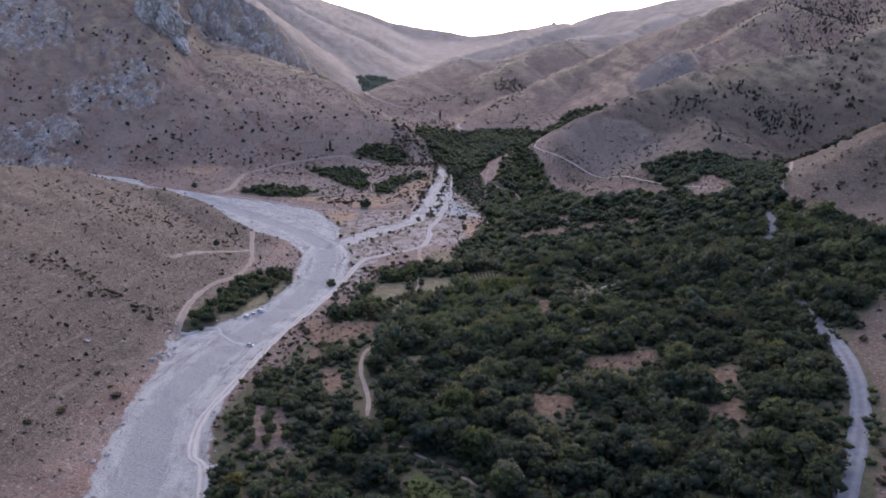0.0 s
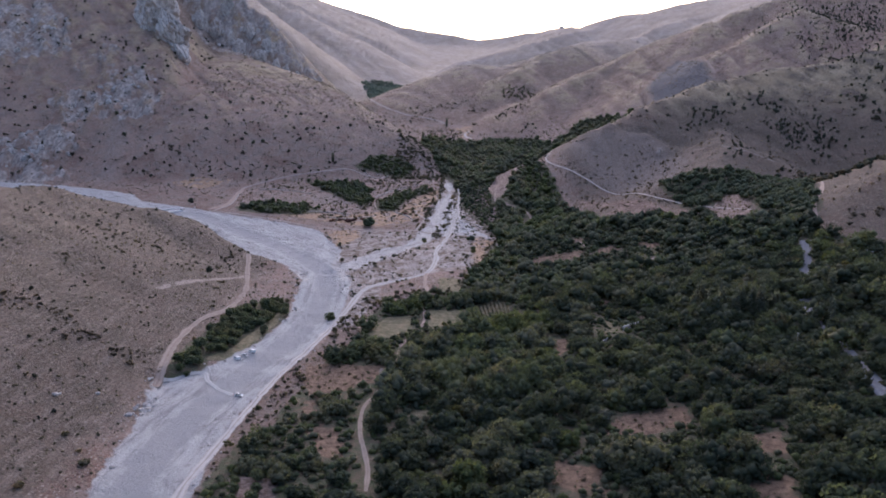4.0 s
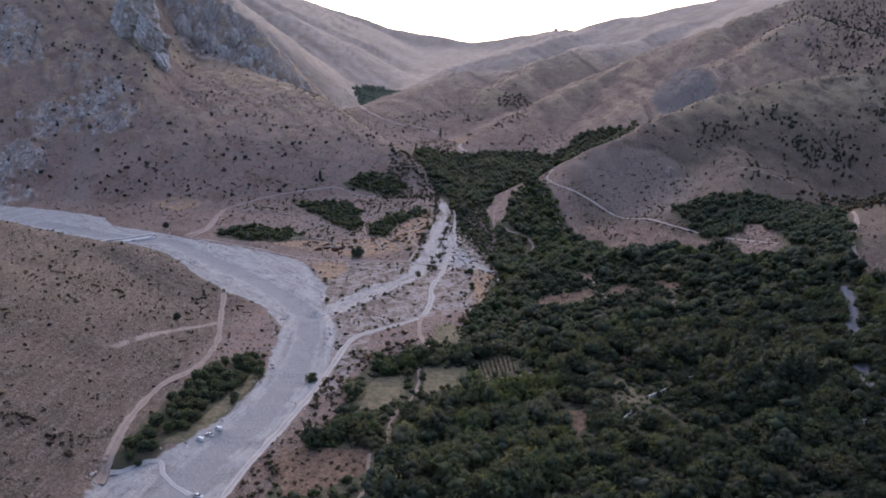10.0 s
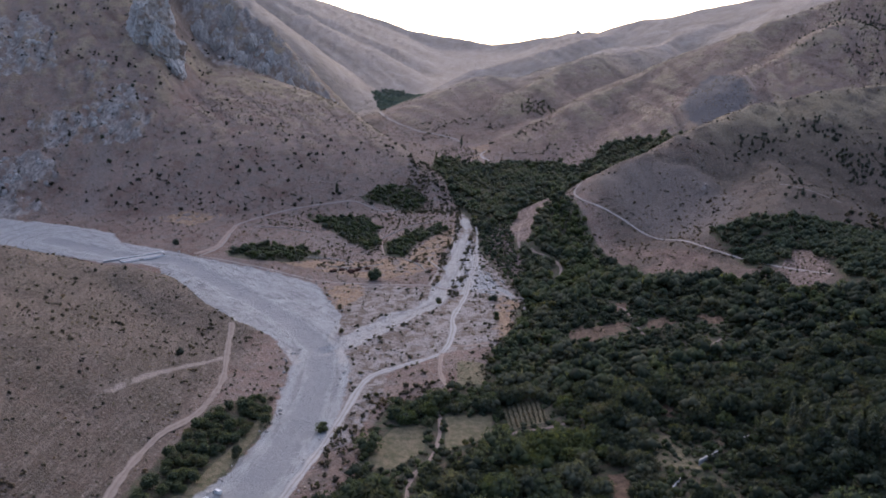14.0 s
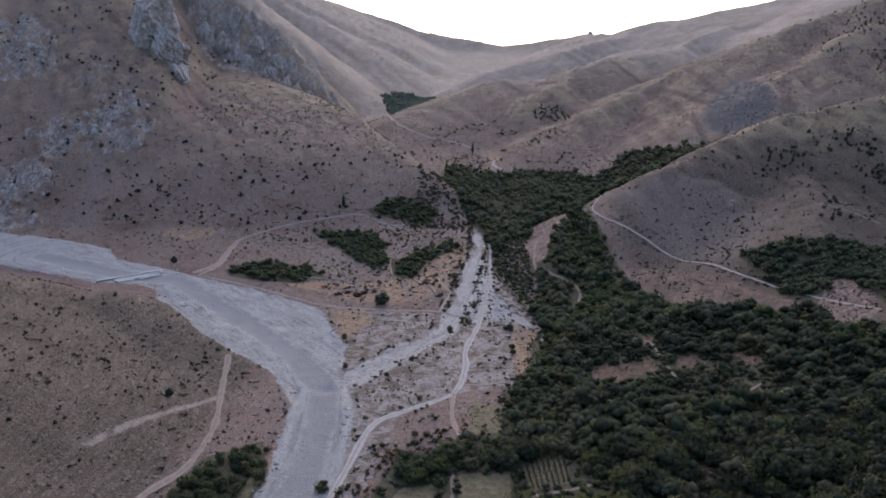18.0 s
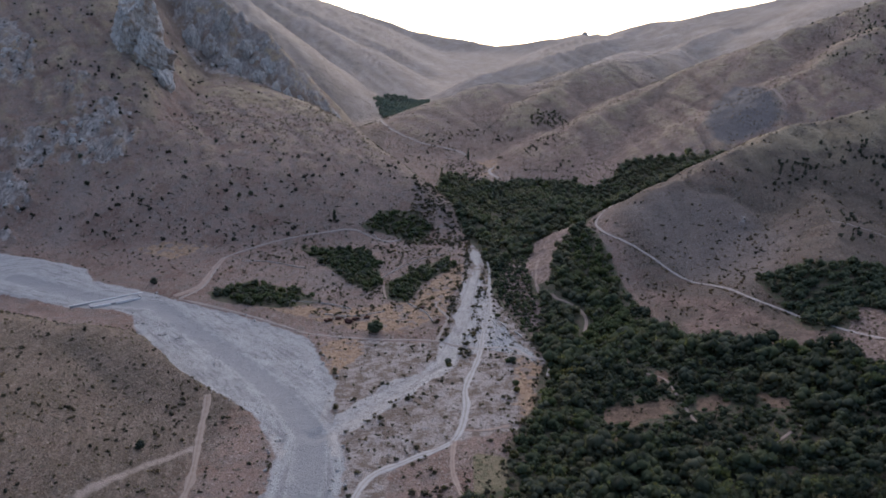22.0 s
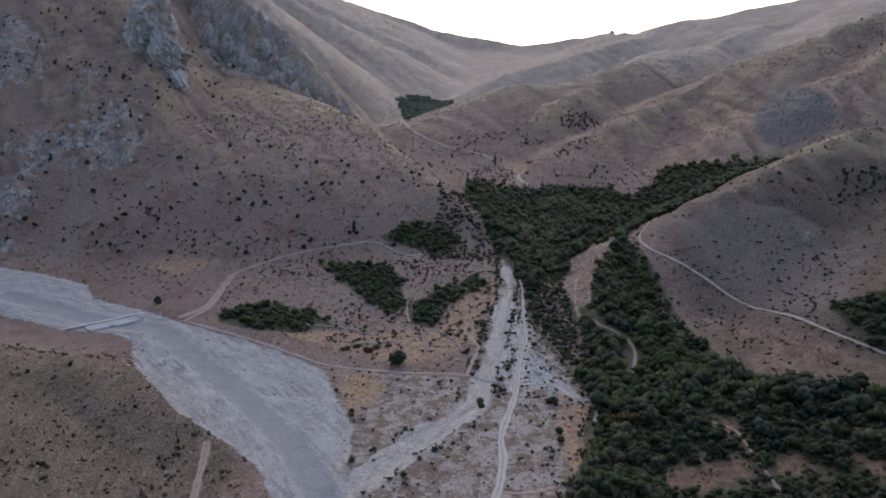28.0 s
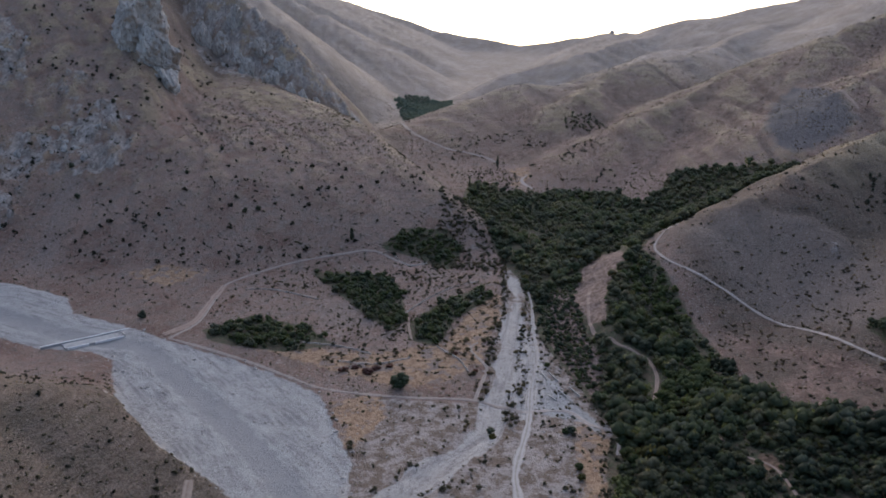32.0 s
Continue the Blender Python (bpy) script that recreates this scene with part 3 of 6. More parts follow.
    gravel = n.mix(n.ramp(n.math("ADD", n.mask("channel"), n.math("MULTIPLY", n.math("SUBTRACT", wave, 0.5), 0.7)), 0.4, 0.6), gravel, (0.305, 0.297, 0.295))
    color = lay(color, "gravel", gravel, 0.44, 0.54, 0.45)
    color = lay(color, "track", n.mix(n.noise(0.6, 4), (0.275, 0.22, 0.188), (0.36, 0.30, 0.262)), 0.5, 0.8, 0.6)
    n.bump(n.math("ADD", n.noise(0.4, 8, 0.75), n.math("MULTIPLY", stones, 0.08)), 1.0, 1.4)
    return n.done(color)


def road_material(name, dark, light, rut, pale=(0.62, 0.58, 0.55)):
    n = Nodes(name, 0.9)
    across = n.mask("across")
    color = n.mix(n.ramp(n.noise(0.3, 5), 0.3, 0.7), dark, light)
    ruts = n.ramp(n.math("ABSOLUTE", n.math("SUBTRACT", n.math("ABSOLUTE", across), 0.45)), 0.1, 0.3, 1.0, 0.0)
    color = n.mix(n.math("MULTIPLY", ruts, rut), color, n.mix(0.5, light, pale))
    middle = n.ramp(n.math("ADD", n.math("ABSOLUTE", across), n.math("MULTIPLY", n.noise(0.5, 3), 0.3)), 0.2, 0.35, rut, 0.0)
    color = n.mix(n.math("MULTIPLY", middle, 0.6), color, n.mix(1.0, color, (0.6, 0.56, 0.5), "MULTIPLY"))
    color = n.mix(n.ramp(n.noise(2.5, 3), 0.35, 0.75), color, n.mix(1.0, color, (0.78, 0.78, 0.8), "MULTIPLY"))
    n.bump(n.noise(1.5, 4), 0.4, 0.2)
    return n.done(color)


def leaf_material(name, dark, light, dry, dryness=0.15):
    n = Nodes(name, 0.75)
    color = n.mix(n.chance(), dark, light)
    color = n.mix(n.ramp(n.noise(0.02, 2), 0.35, 0.65), color, n.mix(1.0, color, (0.7, 0.78, 0.85), "MULTIPLY"))
    color = n.mix(n.math("MULTIPLY", n.ramp(n.noise(0.07, 2), 0.55, 0.7), dryness * 3), color, dry)
    color = n.mix(n.ramp(n.noise(2.2, 3), 0.35, 0.7), n.mix(1.0, color, (0.86, 0.86, 0.88), "MULTIPLY"), color)
    color = n.mix(n.ramp(n.chance(False), 0.0, 1.0, 0.0, 0.35), color, n.mix(1.0, color, (1.5, 1.35, 0.9), "MULTIPLY"))
    n.bump(n.noise(3.0, 3), 0.8, 0.4)
    thin, blend = n.tree.nodes.new("ShaderNodeBsdfTranslucent"), n.tree.nodes.new("ShaderNodeMixShader")
    n.put(thin.inputs["Color"], n.mix(1.0, color, (1.3, 1.25, 0.85), "MULTIPLY"))
    blend.inputs[0].default_value = 0.5
    n.tree.links.new(n.shader.outputs[0], blend.inputs[1])
    n.tree.links.new(thin.outputs[0], blend.inputs[2])
    n.tree.links.new(blend.outputs[0], n.tree.nodes["Material Output"].inputs["Surface"])
    return n.done(color)


def plain_material(name, a, b, scale=1.0, rough=0.8, metal=0.0, bump=0.2):
    n = Nodes(name, rough)
    n.shader.inputs["Metallic"].default_value = metal
    n.bump(n.noise(scale * 4, 4), bump, 0.1)
    return n.done(n.mix(n.ramp(n.noise(scale, 5, 0.65), 0.3, 0.7), a, b))


def rock_material():
    n = Nodes("grey_rock", 0.9)
    color = n.mix(n.ramp(n.noise(0.12, 6, 0.7, (1, 1, 0.3)), 0.3, 0.7), (0.43, 0.385, 0.35), (0.61, 0.56, 0.52))
    color = n.mix(n.ramp(n.noise(0.3, 8, 0.75, (1.3, 0.8, 0.45)), 0.53, 0.6), color, (0.23, 0.2, 0.178))
    color = n.mix(n.ramp(n.noise(0.05, 3), 0.54, 0.7), color, (0.33, 0.255, 0.20))
    n.bump(n.noise(0.35, 9, 0.75, (1.2, 0.8, 0.5)), 0.9, 2.2)
    return n.done(color)


LAND = land_material()
DIRT = road_material("dirt_road", (0.27, 0.222, 0.19), (0.36, 0.305, 0.268), 0.5, (0.46, 0.40, 0.36))
DIRT_EAST = road_material("pale_dirt_road", (0.35, 0.29, 0.25), (0.45, 0.385, 0.34), 0.5)
DIRT_HILL = road_material("hill_track", (0.28, 0.205, 0.165), (0.36, 0.27, 0.22), 0.4, (0.42, 0.33, 0.275))
GRAVEL_ROAD = road_material("gravel_road", (0.345, 0.31, 0.285), (0.43, 0.395, 0.365), 0.7, (0.52, 0.48, 0.45))
DULL_TRACK = road_material("dull_track", (0.235, 0.18, 0.148), (0.30, 0.24, 0.20), 0.4, (0.36, 0.29, 0.245))
PALE_GRAVEL = road_material("pale_gravel", (0.355, 0.345, 0.335), (0.425, 0.412, 0.40), 0.5, (0.47, 0.455, 0.44))
TAR = road_material("worn_asphalt", (0.15, 0.15, 0.165), (0.21, 0.21, 0.225), 0.15)
LEAF = leaf_material("walnut_leaves", (0.091, 0.112, 0.066), (0.130, 0.150, 0.086), (0.155, 0.132, 0.084))
LEAF_OLIVE = leaf_material("olive_leaves", (0.116, 0.124, 0.086), (0.155, 0.160, 0.110), (0.180, 0.145, 0.100))
LEAF_DEEP = leaf_material("deep_leaves", (0.054, 0.069, 0.048), (0.075, 0.091, 0.060), (0.096, 0.083, 0.055))
LEAF_FRESH = leaf_material("fresh_leaves", (0.088, 0.112, 0.048), (0.120, 0.140, 0.062), (0.150, 0.126, 0.064))
LEAF_PALE = leaf_material("pale_leaves", (0.128, 0.140, 0.102), (0.168, 0.180, 0.132), (0.185, 0.162, 0.102))
# Paler and bluer than the nearer leaves: distance haze put into the colour.
LEAF_HAZED = leaf_material("hazed_plantation_leaves", (0.165, 0.212, 0.18), (0.215, 0.262, 0.215), (0.215, 0.22, 0.155))
LEAF_PINE = leaf_material("pine_needles", (0.078, 0.090, 0.070), (0.115, 0.128, 0.094), (0.13, 0.12, 0.085), 0.05)
JUNIPER = leaf_material("juniper_needles", (0.040, 0.043, 0.034), (0.070, 0.072, 0.054), (0.085, 0.075, 0.052), 0.08)
SCRUB = leaf_material("scrub_leaves", (0.101, 0.092, 0.062), (0.203, 0.173, 0.115), (0.297, 0.216, 0.128), 0.25)
SCRUB_BROWN = leaf_material("dry_scrub", (0.115, 0.092, 0.066), (0.20, 0.16, 0.115), (0.26, 0.19, 0.12), 0.25)
SCRUB_GREY = leaf_material("grey_scrub", (0.098, 0.092, 0.066), (0.165, 0.15, 0.108), (0.22, 0.17, 0.11), 0.2)
RUST = leaf_material("red_leaves", (0.125, 0.06, 0.055), (0.19, 0.10, 0.088), (0.16, 0.10, 0.06))
GOLD = leaf_material("yellow_leaves", (0.095, 0.093, 0.035), (0.150, 0.135, 0.050), (0.16, 0.115, 0.05))
BARK = plain_material("bark", (0.09, 0.07, 0.055), (0.17, 0.14, 0.115), 1.5)
ROCK = rock_material()
DRY_STONE = plain_material("terrace_stone", (0.42, 0.365, 0.32), (0.60, 0.535, 0.48), 0.5)
PEBBLE = plain_material("river_stone", (0.28, 0.255, 0.235), (0.47, 0.435, 0.405), 0.4)
CONCRETE = plain_material("pale_concrete", (0.44, 0.41, 0.38), (0.60, 0.565, 0.53), 0.4)


# ---- the ground ----
def spaced(lo, fine_lo, fine_hi, hi, step_size, grow):
    v, s = list(np.arange(fine_lo, fine_hi + 0.01, step_size)), step_size
    while v[-1] < hi:
        s *= grow
        v.append(v[-1] + s)
    s = step_size
    while v[0] > lo:
        s *= grow
        v.insert(0, v[0] - s)
    return np.array(v)


GX = spaced(-4200, -640, 470, 4200, 3.3, 1.04)
GY = spaced(-1600, 180, 1260, 4900, 3.3, 1.014)
XX, YY = np.meshgrid(GX, GY)
ZZ = shaped(XX, YY)


def on_ground(x, y):
    """The height of the ground's own mesh."""
    x, y = np.asarray(x, float), np.asarray(y, float)
    i = np.clip(np.searchsorted(GX, x) - 1, 0, len(GX) - 2)
    j = np.clip(np.searchsorted(GY, y) - 1, 0, len(GY) - 2)
    u, v = (x - GX[i]) / (GX[i + 1] - GX[i]), (y - GY[j]) / (GY[j + 1] - GY[j])
    return (ZZ[j, i] * (1 - u) + ZZ[j, i + 1] * u) * (1 - v) + (ZZ[j + 1, i] * (1 - u) + ZZ[j + 1, i + 1] * u) * v


def mesh_of(name, verts, tris, material, smooth=True, material_index=None):
    """A mesh from arrays of corners and triangles (or quads)."""
    me = bpy.data.meshes.new(name)
    verts, tris = np.asarray(verts, np.float32), np.asarray(tris, np.int32)
    n = tris.shape[1]
    me.vertices.add(len(verts))
    me.vertices.foreach_set("co", verts.ravel())
    me.loops.add(tris.size)
    me.loops.foreach_set("vertex_index", tris.ravel())
    me.polygons.add(len(tris))
    me.polygons.foreach_set("loop_start", np.arange(0, tris.size, n, dtype=np.int32))
    me.polygons.foreach_set("use_smooth", np.full(len(tris), smooth))
    for m in material if isinstance(material, (list, tuple)) else [material]:
        me.materials.append(m)
    if material_index is not None:
        me.polygons.foreach_set("material_index", np.asarray(material_index, np.int32))
    me.update()
    return me


def add_mask(me, name, values):
    me.attributes.new(name, "FLOAT", "POINT").data.foreach_set("value", np.asarray(values, np.float32).ravel())


def edge_mask(distance, width=8.0):
    return np.clip(0.5 - distance / (2 * width), 0, 1)


index = np.arange(XX.size).reshape(XX.shape)
quads = np.stack([index[:-1, :-1], index[:-1, 1:], index[1:, 1:], index[1:, :-1]], -1).reshape(-1, 4)
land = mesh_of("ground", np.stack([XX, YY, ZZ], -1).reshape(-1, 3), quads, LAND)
river_d, creek_d = within(XX, YY, RIVER), near_line(XX, YY, CREEK)[0]
add_mask(land, "gravel", np.maximum.reduce([edge_mask(river_d), edge_mask(creek_d - 7 + 4.5 * fbm(XX / 24, YY / 24, 3, 8) + 4.5 * step(YY, 740, 900) + 9 * step(YY, 905, 960), 5), edge_mask(np.abs(creek_d - 17) - 2 + 3 * fbm(XX / 18, YY / 30, 3, 14), 4) * (within(XX, YY, FAN) < 4), 0.63 * edge_mask(within(XX, YY, FAN) + 1, 9)]))
flow_d, flow_s = near_line(XX, YY, CHANNEL)
side_d, side_s = near_line(XX, YY, CREEK)
side = (side_d < 30) & (river_d > 2)
add_mask(land, "flow_across", np.where(side, side_d * 1.6, flow_d))
add_mask(land, "flow_along", np.where(side, side_s * 40, np.interp(flow_s, np.arange(len(CHANNEL)), np.concatenate([[0], np.cumsum([math.dist(a, b) for a, b in zip(CHANNEL, CHANNEL[1:])])]))))
add_mask(land, "dry_creek", edge_mask(creek_d - 28, 8) * (river_d > -6))
add_mask(land, "channel", edge_mask(near_line(XX, YY, CHANNEL)[0] - 8, 7))
add_mask(land, "rubble", step(near_line(XX, YY, CHANNEL)[0], 10, 22))
add_mask(land, "stony", np.maximum.reduce([edge_mask(within(XX, YY, TERRACE), 9), edge_mask(within(XX, YY, FAN) - 6, 12), 0.42 * edge_mask(within(XX, YY, [(-255, 776), (-250, 885), (-130, 957), (-20, 940), (-15, 700), (-130, 708)]), 12)]))
add_mask(land, "mound", np.maximum.reduce([edge_mask(within(XX, YY, p) + 2 * fbm(XX / 8, YY / 8, 2, 20), 5) for p in (MOUND, BARE[-1], CREEK_BANK, SPUR_TIP, GORGE_TERRACE, ROWS)]))
add_mask(land, "grey", np.maximum.reduce([edge_mask(within(XX, YY, EAST_GREY), 18), edge_mask(within(XX, YY, HAMLET_GREY), 9), edge_mask(within(XX, YY, CHUTE), 9)]))
add_mask(land, "brown", np.clip(0.95 * step(-XX, 135, 160) * step(-YY, -730, -640) + (0.68 * step(XX, 120, 150) + 0.2 * step(XX, 220, 340)) * step(-YY, -1080, -1000) + 0.6 * edge_mask(within(XX, YY, RUST_SLOPE), 8) + 0.35 * (np.abs(within(XX, YY, ORCHARD) - 9) < 12) * (YY < 440) * (XX < 0) + 0.1 * step(-XX, 20, 60) * step(YY, 740, 800) * (1 - step(YY, 1400, 1600)), 0, 1))
add_mask(land, "ochre", 0.85 * np.maximum.reduce([edge_mask(within(XX, YY, p), 9) for p in OCHRE]))
add_mask(land, "soil", np.maximum.reduce([edge_mask(within(XX, YY, p) - 3, 6) for p in [ORCHARD, GROVE_WEST, GROVE_EAST] + SMALL_GROVES]))
add_mask(land, "bare", np.maximum.reduce([edge_mask(within(XX, YY, p) + 4.5 * fbm(XX / 9, YY / 9, 3, 19), 5) for p in BARE[:-1]]))
add_mask(land, "field", np.maximum.reduce([edge_mask(within(XX, YY, p), 4) for p in [FIELD_A, FIELD_B, FIELD_C] + MEADOWS]))
add_mask(land, "crop", edge_mask(within(XX, YY, YELLOW), 5))
add_mask(land, "rust", np.maximum(edge_mask(within(XX, YY, RUST_SLOPE), 10), 0.75 * step(XX, -120, 20) * step(YY, 1130, 1250) * (1 - step(YY, 1650, 1900)) * step(ZZ - base_height(XX, YY), 2, 12)))
add_mask(land, "scree", edge_mask(within(XX, YY, SCREE), 25))
add_mask(land, "track", np.maximum.reduce([edge_mask(near_line(XX, YY, line)[0] - wide * 0.8, 4) for key, (wide, line) in ROADS.items() if key not in ("road_main", "road_ford", "road_creek")]))
slope_y, slope_x = np.gradient(ZZ, GY, GX)
steep = np.hypot(slope_x, slope_y)
crags = np.maximum.reduce([rockiness(XX, YY), np.clip(steep - 0.85, 0, 1), 0.6 * edge_mask(within(XX, YY, FLANK), 10)])
add_mask(land, "rock", crags)
add_mask(land, "strata", np.clip(0.1 + 0.8 * step(-XX, 120, 160) * step(-YY, -760, -700) + 0.5 * step(XX, -280, -200) * step(-XX, -10, 20) * step(YY, 930, 980) * step(-YY, -1250, -1150), 0, 1))
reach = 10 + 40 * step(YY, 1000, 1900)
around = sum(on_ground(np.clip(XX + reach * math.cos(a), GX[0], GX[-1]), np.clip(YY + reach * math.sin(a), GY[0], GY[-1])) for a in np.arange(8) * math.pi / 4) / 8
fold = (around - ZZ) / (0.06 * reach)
# Darkening by curvature: scrub in the gullies plus painted shade between ridges.
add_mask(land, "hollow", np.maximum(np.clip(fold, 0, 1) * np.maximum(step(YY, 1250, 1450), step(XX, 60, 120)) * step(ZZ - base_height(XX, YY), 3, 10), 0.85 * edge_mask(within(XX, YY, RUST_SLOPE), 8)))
# Straw grass; the fold term also lightens crests, the far terms paint haze.
add_mask(land, "straw_and_haze", np.clip(1.2 * edge_mask(within(XX, YY, STRAW) + 14 * fbm(XX / 40, YY / 40, 3, 52), 16) + 1.3 * edge_mask(within(XX, YY, STRAW_EAST), 10) + step(ridge(XX, YY, *HILLS["east_spur"]), 100, 150) * 0.9 * (XX > 250) + 0.15 * step(YY, 1200, 1500) + 0.85 * step(YY, 1650, 2100) + 0.8 * np.clip(-fold, 0, 1) * step(YY, 900, 1200) + 0.12 * step(-XX, 180, 260) * (YY < 700), 0, 1))
# Haze painted as a paler colour on the farthest slopes.
add_mask(land, "far_haze", 0.9 * step(YY, 1620, 2150))
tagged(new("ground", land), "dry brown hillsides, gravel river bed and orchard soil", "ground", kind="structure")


# ---- roads and tracks ----
def smooth_line(line, gap):
    """A rounded line through the plan points, with a point every gap metres."""
    p = [Vector((*q, 0)) for q in line]
    p = [p[0] * 2 - p[1]] + p + [p[-1] * 2 - p[-2]]
    out = []
    for k in range(1, len(p) - 2):
        count = max(2, int((p[k + 1] - p[k]).length / gap))
        for s in range(count):
            u = s / count
            out.append(0.5 * (2 * p[k] + (p[k + 1] - p[k - 1]) * u + (2 * p[k - 1] - 5 * p[k] + 4 * p[k + 1] - p[k + 2]) * u * u + (3 * p[k] - p[k - 1] - 3 * p[k + 1] + p[k + 2]) * u ** 3))
    out.append(p[-2])
    return np.array([(v.x, v.y) for v in out])


def ribbon(name, line, wide, material, label, lift=0.22, ragged=0.35):
    c = smooth_line(line, 2.0)
    along = np.gradient(c, axis=0)
    along /= np.linalg.norm(along, axis=1, keepdims=True)
    side = np.stack([-along[:, 1], along[:, 0]], 1)
    steps = np.array([-1, -0.75, -0.45, -0.15, 0.15, 0.45, 0.75, 1])
    run = np.arange(len(c)) * 0.23 + sum(map(ord, name))
    w = wide * (1 + ragged * fbm(run, run * 0 + 0.5, 3, 77))
    pts = c[:, None] + side[:, None] * (steps[None, :, None] * w[:, None, None])
    z = on_ground(pts[..., 0], pts[..., 1])
    z = np.maximum(z, z.mean(1, keepdims=True) - 0.1) + lift * np.where(np.abs(steps) == 1, -0.6, 1 - 0.25 * (np.abs(np.abs(steps) - 0.45) < 0.05))
    n = len(steps)
    i = np.arange(len(c) * n).reshape(len(c), n)
    q = np.stack([i[:-1, :-1], i[:-1, 1:], i[1:, 1:], i[1:, :-1]], -1).reshape(-1, 4)[:, ::-1]
    me = mesh_of(name, np.concatenate([pts, z[..., None]], -1).reshape(-1, 3), q, material)
    add_mask(me, "across", np.tile(steps, len(c)))
    return tagged(new(name, me), label, "road", kind="structure")


for name, (wide, line) in ROADS.items():
    if name in ("path_streak", "road_west_branch"):
        continue
    ribbon(name, line, wide, DULL_TRACK if name == "path_orchard" else DIRT_EAST if name in ("road_east", "path_bend", "road_hut") else GRAVEL_ROAD if name in ("road_main", "road_creek") else PALE_GRAVEL if name == "road_ford" else DIRT_HILL if name == "road_ramp" else DULL_TRACK if name == "road_west" else DIRT if name in ("road_main", "road_lower", "road_east", "road_hut", "road_upper", "path_terrace", "path_far", "path_pines", "path_bend") else DIRT_HILL, "pale dirt track with wheel ruts" if name.startswith("road") else "narrow pale footpath on dry soil")
ribbon("road_asphalt", ASPHALT, 3.6, TAR, "narrow grey asphalt road beside the orchard", 0.3, 0.06)


# ---- plants: shapes ----
def part(name, me, parent, label=""):
    ob = new(name, me)
    ob.parent = parent
    return tagged(ob, label)


phi = (1 + 5 ** 0.5) / 2
ICO = np.array([(-1, phi, 0), (1, phi, 0), (-1, -phi, 0), (1, -phi, 0), (0, -1, phi), (0, 1, phi), (0, -1, -phi), (0, 1, -phi), (phi, 0, -1), (phi, 0, 1), (-phi, 0, -1), (-phi, 0, 1)]) / (1 + phi * phi) ** 0.5
ICO_F = np.array([(0, 11, 5), (0, 5, 1), (0, 1, 7), (0, 7, 10), (0, 10, 11), (1, 5, 9), (5, 11, 4), (11, 10, 2), (10, 7, 6), (7, 1, 8), (3, 9, 4), (3, 4, 2), (3, 2, 6), (3, 6, 8), (3, 8, 9), (4, 9, 5), (2, 4, 11), (6, 2, 10), (8, 6, 7), (9, 8, 1)])


OCT = np.array([(1, 0, 0), (-1, 0, 0), (0, 1, 0), (0, -1, 0), (0, 0, 1), (0, 0, -1)]) * 1.1
OCT_F = np.array([(0, 2, 4), (2, 1, 4), (1, 3, 4), (3, 0, 4), (2, 0, 5), (1, 2, 5), (3, 1, 5), (0, 3, 5)])


def crown(rng, wide, low, high, clumps, leaves, size=0.38, taper=0.0, leaf=0.55, ball=(ICO, ICO_F)):
    """Clumps of foliage over a rounded outline, with loose leaf sprays that break its edge."""
    verts, faces, count = [], [], 0
    mid, half = (low + high) / 2, (high - low) / 2

    def spot(shell):
        d = rng.normal(size=3)
        d /= np.linalg.norm(d)
        d *= shell
        narrow = 1 - taper * (d[2] + 1) / 2
        return np.array([d[0] * wide * narrow, d[1] * wide * narrow, mid + d[2] * half])

    lobes = rng.normal(size=(3, 2))
    for k in range(clumps):
        c = spot(rng.uniform(0.45, 0.82))
        c[:2] += 0.12 * wide * lobes[k % 3]
        r = wide * size * rng.uniform(0.7, 1.25) * (1 - 0.5 * taper * max(0, (c[2] - low) / (high - low)))
        v = ball[0] * r * rng.uniform(0.78, 1.2, (len(ball[0]), 1)) * (1, 1, 0.8)
        a = rng.uniform(0, 6.28)
        v = v @ np.array([(math.cos(a), -math.sin(a), 0), (math.sin(a), math.cos(a), 0), (0, 0, 1)])
        verts.append(v + c)
        faces.append(ball[1] + count)
        count += len(v)
    for k in range(leaves):
        c = spot(rng.uniform(0.72, 1.1))
        a, b = rng.normal(size=3), rng.normal(size=3)
        a = a / np.linalg.norm(a) * leaf * rng.uniform(0.6, 1.3)
        b = b / np.linalg.norm(b) * leaf * rng.uniform(0.5, 1.0)
        verts.append(np.array([c - a, c - b * 0.6, c + a, c + b]))
        faces.append(np.array([(0, 1, 2), (0, 2, 3)]) + count)
        count += 4
    return np.concatenate(verts), np.concatenate(faces)


def tube(points, radii, sides=6):
    verts, faces = [], []
    for p, r in zip(points, radii):
        for s in range(sides):
            a = 2 * math.pi * s / sides
            verts.append((p[0] + r * math.cos(a), p[1] + r * math.sin(a), p[2]))
    for k in range(len(points) - 1):
        for s in range(sides):
            a, b = k * sides + s, k * sides + (s + 1) % sides
            faces += [(a, b, b + sides), (a, b + sides, a + sides)]
    return np.array(verts), np.array(faces)


def joined(pieces):
    verts, faces, count = [], [], 0
    for v, f in pieces:
        verts.append(v)
        faces.append(f + count)
        count += len(v)
    return np.concatenate(verts), np.concatenate(faces)


